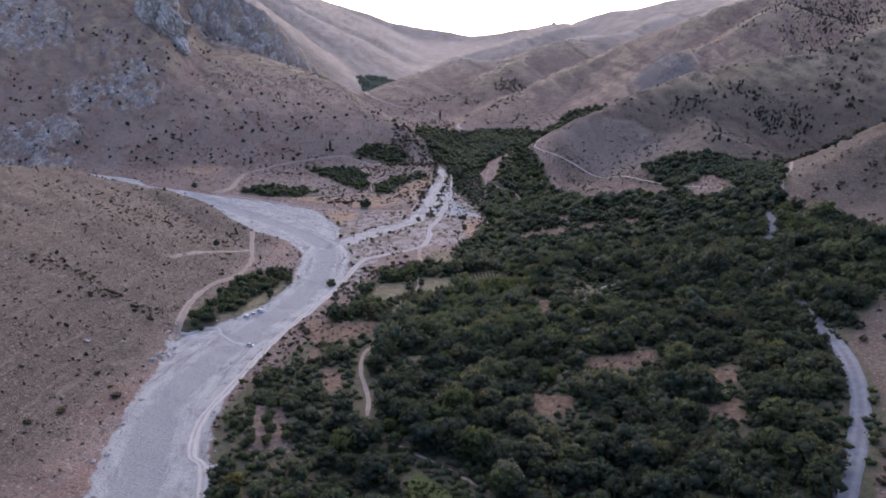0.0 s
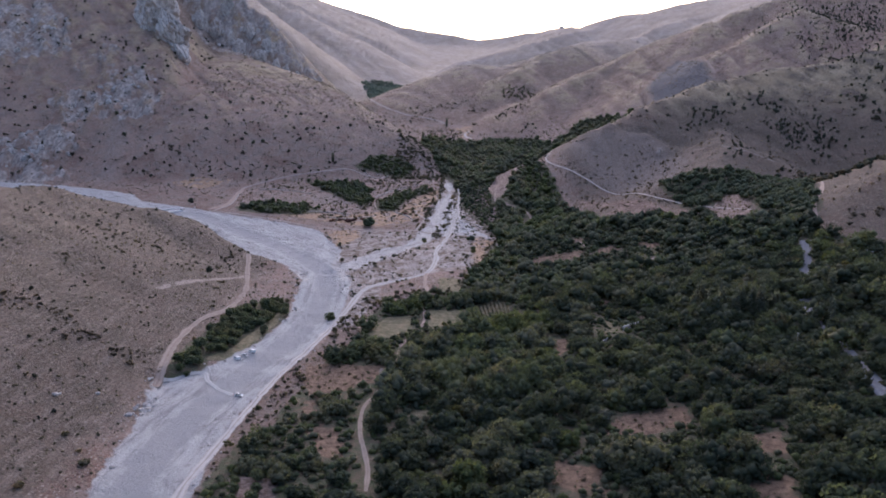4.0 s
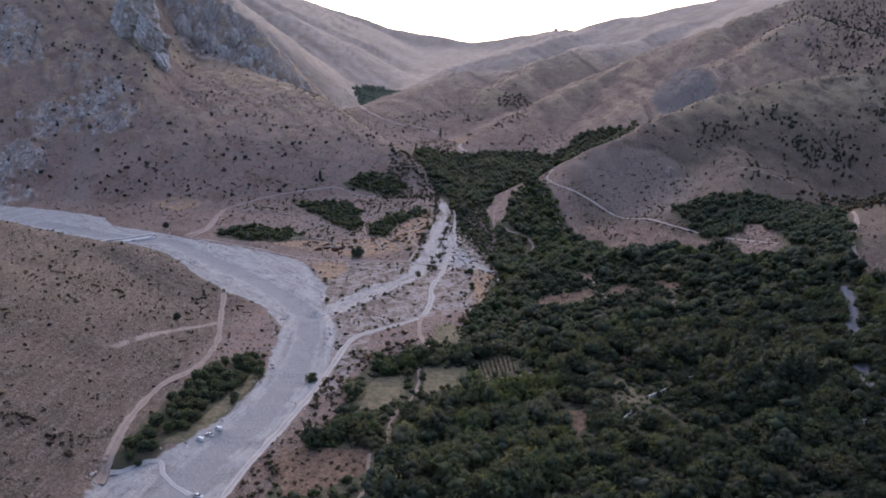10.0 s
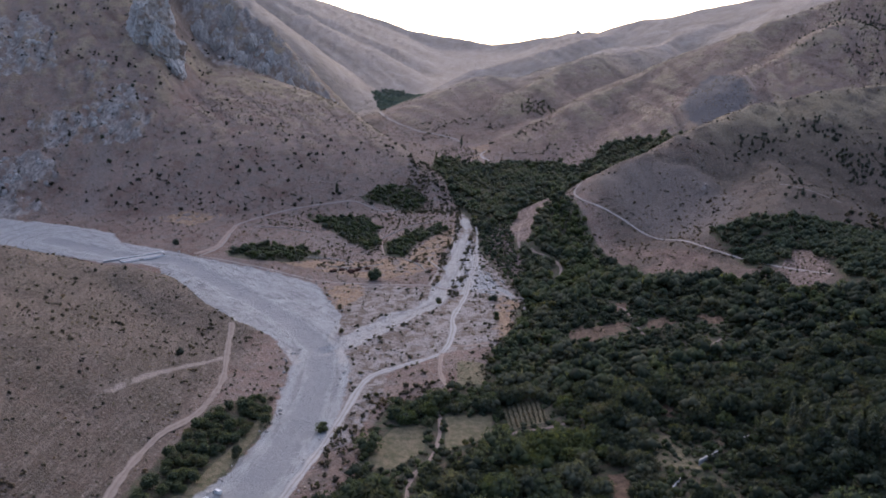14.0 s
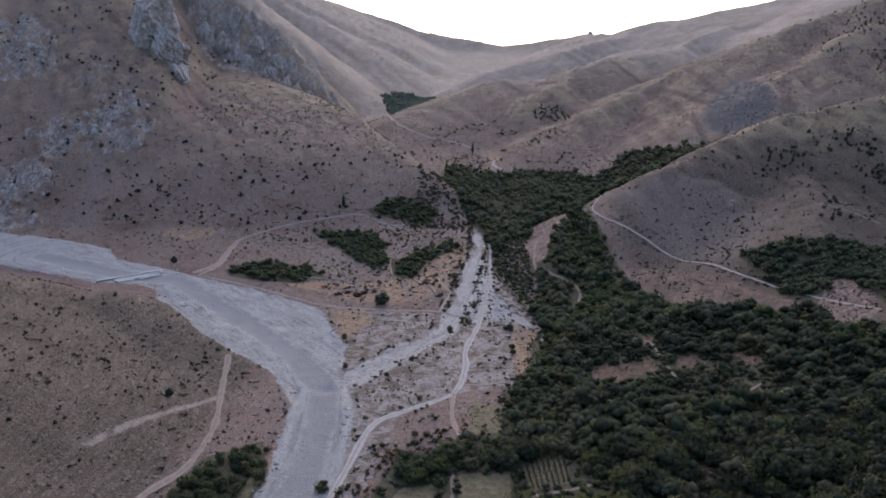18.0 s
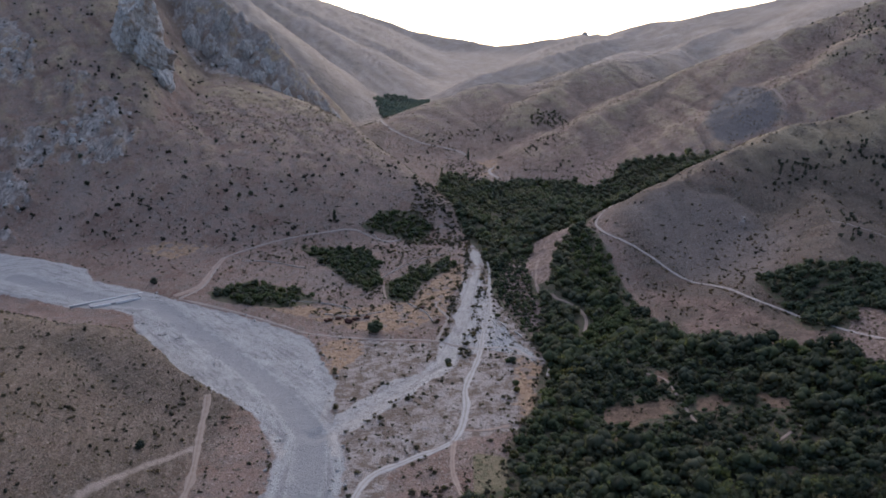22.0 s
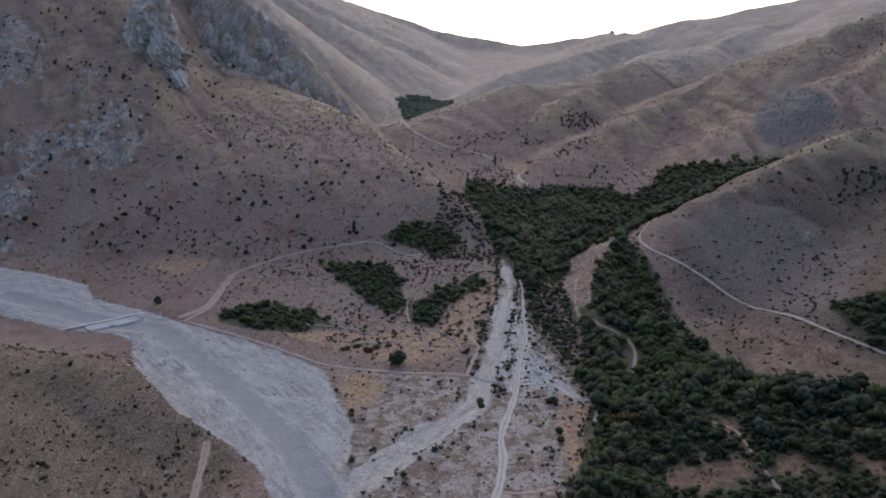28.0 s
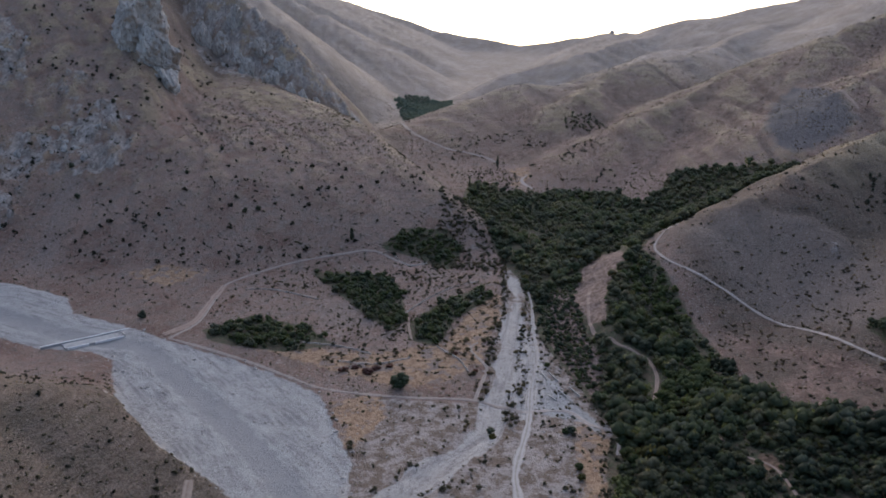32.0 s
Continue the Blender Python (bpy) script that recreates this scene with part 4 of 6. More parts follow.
def trunk_shape(rng, tall, thick, limbs=4, reach=1.6):
    pieces = [tube([(0, 0, -0.5), (0.05, 0, tall * 0.4), (rng.uniform(-0.2, 0.2), 0.1, tall)], [thick * 1.3, thick, thick * 0.6])]
    for k in range(limbs):
        a = 2 * math.pi * k / limbs + rng.uniform(-0.4, 0.4)
        s = tall * rng.uniform(0.55, 0.9)
        pieces.append(tube([(0, 0, s), (0.5 * reach * math.cos(a), 0.5 * reach * math.sin(a), s + 0.9), (reach * math.cos(a), reach * math.sin(a), s + 2.2)], [thick * 0.5, thick * 0.35, thick * 0.15], 5))
    return joined(pieces)


rng = np.random.default_rng(4)
TREE_KINDS = []
for k in range(6):
    tall = rng.uniform(5.2, 7.6)
    TREE_KINDS.append((mesh_of("crown", *crown(rng, tall * rng.uniform(0.44, 0.54), 1.0, tall, 44, 320, 0.3, leaf=0.5, ball=(OCT, OCT_F)), LEAF), mesh_of("trunk", *trunk_shape(rng, tall * 0.45, 0.19), BARK)))


def tree(x, y, scale, kind, label, group, name="walnut_tree"):
    root = new(name)
    root.location = (x, y, float(on_ground(x, y)) - 0.15)
    root.rotation_euler = (0, 0, rng.uniform(0, 6.28))
    root.scale = (scale * rng.uniform(0.9, 1.12), scale * rng.uniform(0.9, 1.12), scale * rng.uniform(0.85, 1.15))
    part("trunk", kind[1], root)
    part("crown", kind[0], root)
    return tagged(root, label, "tree", group)


def scatter(polygon, gap, seed, jitter=0.33, angle=0.35, ragged=2.5):
    """Spots on a jittered grid inside a polygon in the plan."""
    r = np.random.default_rng(seed)
    px, py = np.array(polygon, float).T
    cx, cy = px.mean(), py.mean()
    half = max(np.ptp(px), np.ptp(py)) * 0.75 + gap
    u, v = np.meshgrid(np.arange(-half, half, gap), np.arange(-half, half, gap))
    u, v = u.ravel() + r.normal(0, jitter * gap, u.size), v.ravel() + r.normal(0, jitter * gap, v.size)
    x, y = cx + u * math.cos(angle) - v * math.sin(angle), cy + u * math.sin(angle) + v * math.cos(angle)
    keep = within(x, y, list(polygon)) < -0.5 + ragged * fbm(x / 14, y / 14, 2, seed)
    return x[keep], y[keep]


def clear_of_ways(x, y, room=1.6):
    ok = np.ones(len(x), bool)
    for wide, line in ROADS.values():
        ok &= near_line(x, y, line)[0] > wide + room
    ok &= near_line(x, y, ASPHALT)[0] > np.where(y > 290, 1.9, 3.4 + room)
    for p in BARE + [FIELD_A, FIELD_B, FIELD_C, MOUND, YELLOW, ROWS] + ([FAN] if room > 0.5 else []):
        ok &= within(x, y, p) > room * 0.6
    if room > 0.5:
        # low plants only on the south side of the plots and along the paths, so the camera sees over them
        for p in BARE + [FIELD_A, FIELD_B, FIELD_C, ROWS] + MEADOWS:
            ok &= (within(x, y + 4, p) > 0) & (within(x, y + 8, p) > 0)
        for name in ("path_orchard", "path_plots", "path_south", "path_canal", "road_mound", "path_clearing", "path_shade", "path_field"):
            ok &= np.minimum(near_line(x, y + 3, ROADS[name][1])[0], near_line(x + 1, y + 6, ROADS[name][1])[0]) > (6.5 if name == "path_orchard" else 2.4)
        ok &= np.minimum(near_line(x, y + 4, ASPHALT)[0], near_line(x, y + 7, ASPHALT)[0]) > np.where(y > 290, 0.5, 3.0)
    ok &= near_line(x, y, CREEK)[0] > np.interp(y, (760, 900, 940, 970), (7, 4.5, 3, 0))
    ok &= near_line(x, y, ROADS["road_mound"][1])[0] > 5
    return ok & (within(x, y, RIVER) > 1)


def stand(name, x, y, scales, shapes, materials, label, category="trees", tints=None):
    """Many plants in one mesh, each turned and sized on its own."""
    r = np.random.default_rng(len(x) + len(name))
    verts, faces, mats, count = [], [], [], 0
    z = on_ground(x, y)
    which = r.integers(0, len(shapes), len(x))
    for k, (v, f, m) in enumerate(shapes):
        pick = np.flatnonzero(which == k)
        if not len(pick):
            continue
        a, s = r.uniform(0, 6.28, len(pick)), np.asarray(scales)[pick]
        stretch = r.uniform(0.85, 1.2, len(pick))
        c, sn = np.cos(a)[:, None], np.sin(a)[:, None]
        vx = (v[None, :, 0] * c - v[None, :, 1] * sn) * s[:, None] + x[pick][:, None]
        vy = (v[None, :, 0] * sn + v[None, :, 1] * c) * s[:, None] + y[pick][:, None]
        vz = v[None, :, 2] * (s * stretch)[:, None] + z[pick][:, None] - 0.1
        verts.append(np.stack([vx, vy, vz], -1).reshape(-1, 3))
        faces.append((f[None] + (np.arange(len(pick)) * len(v))[:, None, None]).reshape(-1, 3) + count)
        one = np.tile(m, (len(pick), 1))
        mats.append((one if tints is None else np.where(one == 0, np.asarray(tints)[pick][:, None], one)).ravel())
        count += len(pick) * len(v)
    me = mesh_of(name, np.concatenate(verts), np.concatenate(faces), materials, True, np.concatenate(mats))
    return tagged(new(name, me), label, category, kind="stuff")


def plant(crown_shape, trunk=None):
    """A crown (material 0) with its stem (material 1) as one shape."""
    v, f = crown_shape
    m = np.zeros(len(f), int)
    if trunk is not None:
        (v, f), m = joined([(v, f), trunk]), np.concatenate([m, np.ones(len(trunk[1]), int)])
    return v, f, m


STEM = tube([(0, 0, -0.5), (0, 0, 3.0)], [0.22, 0.14], 5)
LIGHT_TREES = [plant(crown(rng, w, 0.4, t, 13, 270, 0.36, leaf=0.56, ball=(OCT, OCT_F)), STEM) for w, t in ((3.8, 6.2), (4.4, 5.8), (3.5, 7.0), (4.8, 6.8), (4.0, 5.2))]
TINY_TREES = [plant(crown(rng, 3.7, 0.2, t, 9, 46, 0.5, leaf=0.85, ball=(OCT, OCT_F))) for t in (6.0, 7.0, 5.2, 6.4)]
PINES = [plant(crown(rng, 3.1, 0.4, t, 18, 24, 0.42, 0.45, ball=(OCT, OCT_F)), STEM) for t in (6.5, 7.6, 5.6)]
BUSHES = [plant(crown(rng, 1.0, 0.0, t, 6, 10, 0.5, leaf=0.3, ball=(OCT, OCT_F))) for t in (1.3, 1.0, 1.6)]
TUFTS = [plant(crown(rng, 1.0, -0.1, t, 2, 3, 0.75, leaf=0.3, ball=(OCT, OCT_F))) for t in (0.9, 0.7, 1.1)]

# ---- trees ----
# The orchard is a patchwork of plots: each has its own spacing, size of tree and tone; haze and shade shift some tones
# below.
PLOT_RNG = np.random.default_rng(17)
PLOTS = np.stack([PLOT_RNG.uniform(-100, 290, 260), PLOT_RNG.uniform(140, 1270, 260)], 1)
PLOT_SIZE, PLOT_THIN, PLOT_TONE = PLOT_RNG.uniform(0.75, 1.4, 260), np.where(PLOT_RNG.uniform(0, 1, 260) < 0.14, 0.6, PLOT_RNG.uniform(0, 1, 260) ** 3 * 0.4), PLOT_RNG.choice([0, 0, 0, 0, 2, 3, 3, 4], 260)
TONES = [LEAF, BARK, LEAF_OLIVE, LEAF_DEEP, LEAF_FRESH, LEAF_PALE, GOLD]


def plot_of(x, y):
    """The plot that a tree stands in, and how far it is from the plot's border."""
    d = np.hypot(x[:, None] + 5 * vnoise(x / 20, y / 20, 3)[:, None] - PLOTS[None, :, 0], (y[:, None] - PLOTS[None, :, 1]) * 0.8)
    two = np.sort(d, 1)[:, :2]
    return np.argmin(d, 1), two[:, 1] - two[:, 0]


ox, oy = scatter(ORCHARD, 6.2, 1, 0.32)
keep = clear_of_ways(ox, oy, 0.9)
ox, oy = ox[keep], oy[keep]
plot, rim = plot_of(ox, oy)
u = PLOT_RNG.uniform(0, 1, len(ox))
u = np.where((ox < -45) & (oy < 350), u - 0.4, u)
u = np.where(oy > 1000, u + 0.25, u)
u = np.where((oy > 430) & (oy < 700), u + 0.3, u)
keep = (u > PLOT_THIN[plot] + 0.45 * (PLOT_SIZE[plot] - 1.0) * (PLOT_SIZE[plot] > 1.0)) & ((rim > 1.8) | (u > 0.6))
keep &= (within(ox, oy, SPUR_TIP) > 2) & (within(ox, oy, GORGE_TERRACE) > 1) & ((within(ox, oy, CREEK_BANK) > 0) | (u > 0.8))
ox, oy, plot = ox[keep], oy[keep], plot[keep]
tone = np.where(PLOT_RNG.uniform(0, 1, len(ox)) < 0.22, PLOT_RNG.choice([0, 2, 3, 4, 5, 6], len(ox), p=[0.2, 0.22, 0.2, 0.18, 0.15, 0.05]), PLOT_TONE[plot])
size = np.clip(PLOT_SIZE[plot] * (1 + 0.28 * PLOT_RNG.normal(size=len(ox))), 0.4, 1.8)
# Farther up the valley paler tones are picked to paint haze onto the trees.
tone = np.where((oy > 860) & (PLOT_RNG.uniform(0, 1, len(ox)) < 0.75), PLOT_RNG.choice([0, 2, 2, 5], len(ox)), tone)
tone = np.where((oy > 480) & (tone == 3) & (PLOT_RNG.uniform(0, 1, len(ox)) < 0.7), PLOT_RNG.choice([0, 2, 5], len(ox)), tone)
size *= np.where(oy > 1070, 0.9, 1.0) * np.where(within(ox, oy, CREEK_BANK) < 2, 0.5, 1.0)
size *= np.where((ox < -42) & (oy < 350), 0.72, 1.0)
tone = np.where(within(ox, oy, [(24, 450), (64, 468), (62, 434), (24, 420)]) < 0, 4, tone)
tone = np.where((ox < -42) & (oy < 350) & (tone == 3), 2, tone)
# Trees south of plots, road and paths are shrunk to fit the camera's view.
for field in BARE + [FIELD_A, FIELD_B, FIELD_C, ROWS, YELLOW] + MEADOWS:
    for shift in (8, 14, 20):
        size = np.where(within(ox, oy + shift, field) < 2, np.minimum(size, 0.62), size)
for shift in (0, 5, 10, 15):
    size = np.where((oy < 275) & (near_line(ox, oy + shift, ASPHALT)[0] < 5), np.minimum(size, 0.5), size)
    for name in ("path_orchard", "path_south", "path_plots", "path_canal"):
        size = np.where(near_line(ox + 0.1 * shift, oy + shift, ROADS[name][1])[0] < 3.5, np.minimum(size, 0.5), size)
# Deep green in front and east paints in vignette and the hill's shade.
tone = np.where((oy < 340) & (PLOT_RNG.uniform(0, 1, len(ox)) < 0.5), 3, tone)
tone = np.where((ox > 60) & (oy < 640) & (PLOT_RNG.uniform(0, 1, len(ox)) < 0.62), 3, tone)
near = (oy > 180) & (oy < 318) & (ox < 75)
order = np.argsort(oy[near] + 0.4 * np.abs(ox[near]))
chosen = np.flatnonzero(near)[order][:230]
TONED = {t: [(mesh_of("crown", *crown(rng, tall * 0.5, 0.9, tall, 44, 320, 0.3, leaf=0.5, ball=(OCT, OCT_F)), TONES[t]), TREE_KINDS[k][1]) for k, tall in enumerate((5.6, 6.6, 7.2))] for t in (2, 3, 4, 5, 6)}
TONED[0] = TREE_KINDS
SAID = {0: "leafy dark green walnut tree in a dense orchard", 2: "greyish green fruit tree in a dense orchard", 3: "deep green leafy tree in a dense orchard", 4: "fresh green fruit tree in a dense orchard", 5: "pale grey green tree in a dense orchard", 6: "yellowing fruit tree in a dense orchard"}
for k in chosen:
    t = int(tone[k])
    tree(ox[k], oy[k], size[k], TONED[t][rng.integers(0, len(TONED[t]))], SAID[t], "orchard trees", "walnut_tree" if t == 0 else "orchard_tree")
rest = np.ones(len(ox), bool)
rest[chosen] = False
ox, oy, size, tone = ox[rest], oy[rest], size[rest], tone[rest]
front = (oy < 500) & (oy > 185)
stand("orchard_trees", ox[front], oy[front], size[front], LIGHT_TREES, TONES, "dense dark green orchard filling the valley floor", tints=tone[front])
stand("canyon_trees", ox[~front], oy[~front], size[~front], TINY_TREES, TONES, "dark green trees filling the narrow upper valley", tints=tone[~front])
rx, ry = scatter(ROWS, 7.2, 6, 0.08, 0.2)
for a, b in zip(rx, ry):
    tree(a, b, rng.uniform(0.6, 0.8), TREE_KINDS[rng.integers(0, 6)], "young fruit tree in a row on bare tilled soil", "rows of young trees", "fruit_tree")
wx, wy = scatter(GROVE_WEST, 4.6, 2, 0.45)
keep = within(wx, wy, MEADOWS[2]) > -1
wx, wy = wx[keep], wy[keep]
for a, b in zip(wx, wy):
    tree(a, b, rng.uniform(0.45, 0.95), TREE_KINDS[rng.integers(0, 6)], "dark green fruit tree in a grove beside the gravel river", "riverside grove", "fruit_tree")
gx, gy = zip(*[scatter(p, 4.2, 30 + k, 0.5, ragged=7) for k, p in enumerate(SMALL_GROVES)])
gx, gy = np.concatenate(gx), np.concatenate(gy)
ok = clear_of_ways(gx, gy, 0.8)
stand("hillside_groves", gx[ok], gy[ok], 0.35 + 0.65 * rng.uniform(0, 1, ok.sum()) ** 1.3, TINY_TREES, [LEAF, BARK, LEAF_FRESH, LEAF_OLIVE], "small dark green groves on the terraced slope", tints=rng.choice([0, 2, 2, 3], ok.sum()))
ex, ey = scatter(GROVE_EAST, 6.5, 3)
stand("east_grove", ex, ey, rng.uniform(0.8, 1.2, len(ex)), TINY_TREES, [LEAF], "dark green grove at the foot of the hill")
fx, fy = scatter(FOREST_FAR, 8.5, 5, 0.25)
stand("far_plantation", fx, fy, rng.uniform(0.95, 1.25, len(fx)), TINY_TREES, [LEAF_HAZED], "square dark green plantation far up the valley")


# ---- single trees that stand out ----
def lone_tree(name, x, y, crown_shape, stem, leaf, label, category="tree", group=""):
    root = new(name)
    root.location = (x, y, float(on_ground(x, y)) - 0.2)
    part("trunk", mesh_of("trunk", *stem, BARK), root)
    part("crown", mesh_of("crown", *crown_shape, leaf), root)
    return tagged(root, label, category, group)


lone_tree("cypress", -155, 966, crown(rng, 2.5, 0.6, 14.0, 40, 120, 0.5, 0.45), tube([(0, 0, -1), (0, 0, 9)], [0.4, 0.15]), LEAF_PINE, "tall dark cypress above the hillside track")
lone_tree("broad_tree", -80, 712, crown(rng, 5.8, 0.4, 10.0, 60, 240, 0.32), trunk_shape(rng, 4, 0.35), LEAF, "broad dark green tree beside the track")
lone_tree("willow", -78, 463, crown(rng, 3.2, 0.1, 5.2, 36, 120, 0.36), trunk_shape(rng, 2, 0.2), LEAF, "dark round willow on the edge of the river bed")
lone_tree("juniper", -178, 534, crown(rng, 2.8, 0.2, 5.0, 30, 90, 0.36, 0.3), trunk_shape(rng, 2, 0.2), LEAF_PINE, "dark juniper alone on the dry slope")
lone_tree("sumac_bush", -103, 730, crown(rng, 4.0, 0.0, 2.6, 30, 90, 0.32), tube([(0, 0, -0.5), (0, 0, 1.5)], [0.2, 0.1]), RUST, "rust red sumac bush beside the track", "bush")
for a, b, s in ((-264, 982, 3.0), (-253, 987, 3.4), (-237, 1060, 2.2), (-291, 811, 3.6), (-474, 1145, 3.0), (-448, 1003, 3.6), (-473, 1041, 3.4), (-328, 1100, 2.4), (-300, 1120, 2.6), (-345, 1040, 2.6)):
    lone_tree("juniper", a, b, crown(rng, s, 0.1, s * 1.7, 24, 60, 0.38, 0.35), tube([(0, 0, -0.6), (0, 0, s)], [0.25, 0.1]), LEAF_PINE, "dark juniper on the dry mountain slope", group="slope junipers")
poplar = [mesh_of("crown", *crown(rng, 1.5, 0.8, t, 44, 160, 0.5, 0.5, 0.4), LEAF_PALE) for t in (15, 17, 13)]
poplar_stem = mesh_of("trunk", *tube([(0, 0, -0.6), (0, 0, 11)], [0.3, 0.1]), BARK)
for k, (a, b) in enumerate(((187, 380), (191, 372), (194, 379), (152, 432), (157, 428), (161, 436), (147, 438), (242, 423), (243, 409), (246, 403), (249, 402), (253, 398), (256, 396))):
    root = new("poplar")
    root.location = (a, b, float(on_ground(a, b)) - 0.2)
    root.rotation_euler = (0, 0, k * 1.3)
    root.scale = (1, 1, 0.8 + 0.13 * (k * 7 % 5)) if k < 7 or k > 12 else (0.8, 0.8, 0.62)
    part("trunk", poplar_stem, root)
    part("crown", poplar[k % 3], root)
    tagged(root, "tall slim pale green poplar among the orchard trees", "tree", "poplars")
for k, (a, b, s) in enumerate(((65, 319, 1.0), (39, 303, 0.9), (-36, 262, 0.8), (58, 300, 0.8), (100, 440, 1.0), (72, 430, 0.9), (96, 372, 0.9), (20, 620, 0.6), (-24, 664, 0.7), (20, 664, 0.8))):
    lone_tree("olive_tree", a, b, crown(rng, 3.2 * s, 0.3, 5.5 * s, 34, 120, 0.36), trunk_shape(rng, 2.4 * s, 0.2), GOLD if k % 3 == 1 else LEAF_PALE, "grey green olive tree between darker crowns" if k % 3 != 1 else "yellowing fruit tree between darker crowns", group="pale trees")


# ---- scrub ----
def dots(box, count, seed, test=None):
    r = np.random.default_rng(seed)
    x, y = r.uniform(box[0], box[1], count), r.uniform(box[2], box[3], count)
    ok = clear_of_ways(x, y, 0.3) & (within(x, y, ORCHARD) > 1)
    for p in SMALL_GROVES + [GROVE_WEST, GROVE_EAST]:
        ok &= within(x, y, p) > 0
    if test is not None:
        ok &= test(x, y)
    return x[ok], y[ok], r.uniform(0, 1, ok.sum())


def clustered(x, y, seed, amount=0.1):
    return fbm(x / 60, y / 60, 3, seed) + 0.5 * fbm(x / 12, y / 12, 2, seed + 1) > amount


PATCHES = [
    ("slope_bushes_west", (-700, 0, 820, 1300), 3200, BUSHES, 0.4, 1.5, lambda x, y: clustered(x, y, 91, -0.1) & (on_ground(x, y) < 150)),
    ("slope_tufts_west", (-640, 0, 800, 1330), 5000, TUFTS, 0.4, 1.1, None),
    ("spur_gully_bushes", (-250, -150, 340, 420), 620, BUSHES, 0.5, 1.6, lambda x, y: np.abs(y - 378 + 14 * fbm(x / 20, x * 0, 2, 4)) < 22 * (0.4 + vnoise(x / 15, y / 15, 6))),
    ("spur_bushes_west", (-420, -135, 180, 720), 1900, BUSHES, 0.5, 1.6, lambda x, y: clustered(x, y, 93, 0.05)),
    ("spur_tufts_west", (-420, -135, 170, 720), 4800, TUFTS, 0.3, 0.85, None),
    ("bank_bushes_east", (125, 260, 600, 860), 500, TUFTS, 0.5, 1.7, None),
    ("slope_bushes_east", (105, 620, 480, 1030), 1300, BUSHES, 0.3, 1.5, lambda x, y: fbm(x / 60, y / 60, 2, 95) > -0.35),
    ("slope_tufts_east", (105, 560, 480, 1030), 3200, TUFTS, 0.4, 1.2, None),
    ("valley_bushes", (-120, 150, 1110, 1560), 1500, BUSHES, 0.8, 2.6, lambda x, y: clustered(x, y, 111, 0.0)),
    ("creek_bushes", (-25, 48, 640, 930), 700, BUSHES, 0.5, 1.5, lambda x, y: within(x, y, FAN) < 8),
    ("far_bushes", (-400, 900, 1100, 2100), 30000, TUFTS, 0.45, 1.3, lambda x, y: clustered(x, y, 97, -0.3)),
    ("terrace_bushes", (-130, 50, 440, 960), 1300, BUSHES, 0.5, 1.6, lambda x, y: clustered(x, y, 99, -0.1)),
    ("terrace_tufts", (-240, 50, 440, 960), 3600, TUFTS, 0.3, 0.95, None),
    ("gully_bushes", (-75, 5, 930, 1090), 700, BUSHES, 0.9, 2.6, None),
    ("hamlet_bushes", (-240, -10, 740, 960), 900, BUSHES, 0.6, 1.7, lambda x, y: clustered(x, y, 103, 0.1)),
    ("road_bushes_east", (120, 330, 160, 520), 2200, BUSHES, 0.7, 2.2, lambda x, y: clustered(x, y, 107, -0.1)),
]
for name, box, count, shapes, low, high, test in PATCHES:
    x, y, u = dots(box, count, len(name) + count, test)
    # The far set takes light dry scrub, its paleness standing in for haze.
    stand(name, x, y, low + (high - low) * u ** 2, shapes, [SCRUB_BROWN if name.endswith("east") or name.startswith(("spur_gully", "far")) else SCRUB if name.startswith("spur") else SCRUB_GREY], "low dark scrub dotted over the dry ground", "scrub")
# dark junipers and thorn cushions: the nearest are things of their own
def open_slope(x, y):
    west = facets(x, y, DOME) > base_height(x, y) + 3
    west |= facets(x, y, MOUNTAIN) > base_height(x, y) + 3
    return west & (y > 860) & (y < 1600)


def east_slope(x, y):
    return (ridge(x, y, *HILLS["east_spur"]) > base_height(x, y) + 4) & (y > 700)


def spur_slope(x, y):
    return ridge(x, y, *HILLS["west_spur"]) > base_height(x, y) + 2


def far_slope(x, y):
    return on_ground(x, y) > base_height(x, y) + 6


SHRUBS = [plant(crown(rng, 1.0, -0.1, t, 5, 12, 0.58, 0.25, leaf=0.3, ball=(OCT, OCT_F))) for t in (1.5, 1.2, 1.8, 1.35)]
SHRUB_SHAPES = [mesh_of("juniper_bush", v, f, JUNIPER) for v, f, m in SHRUBS]
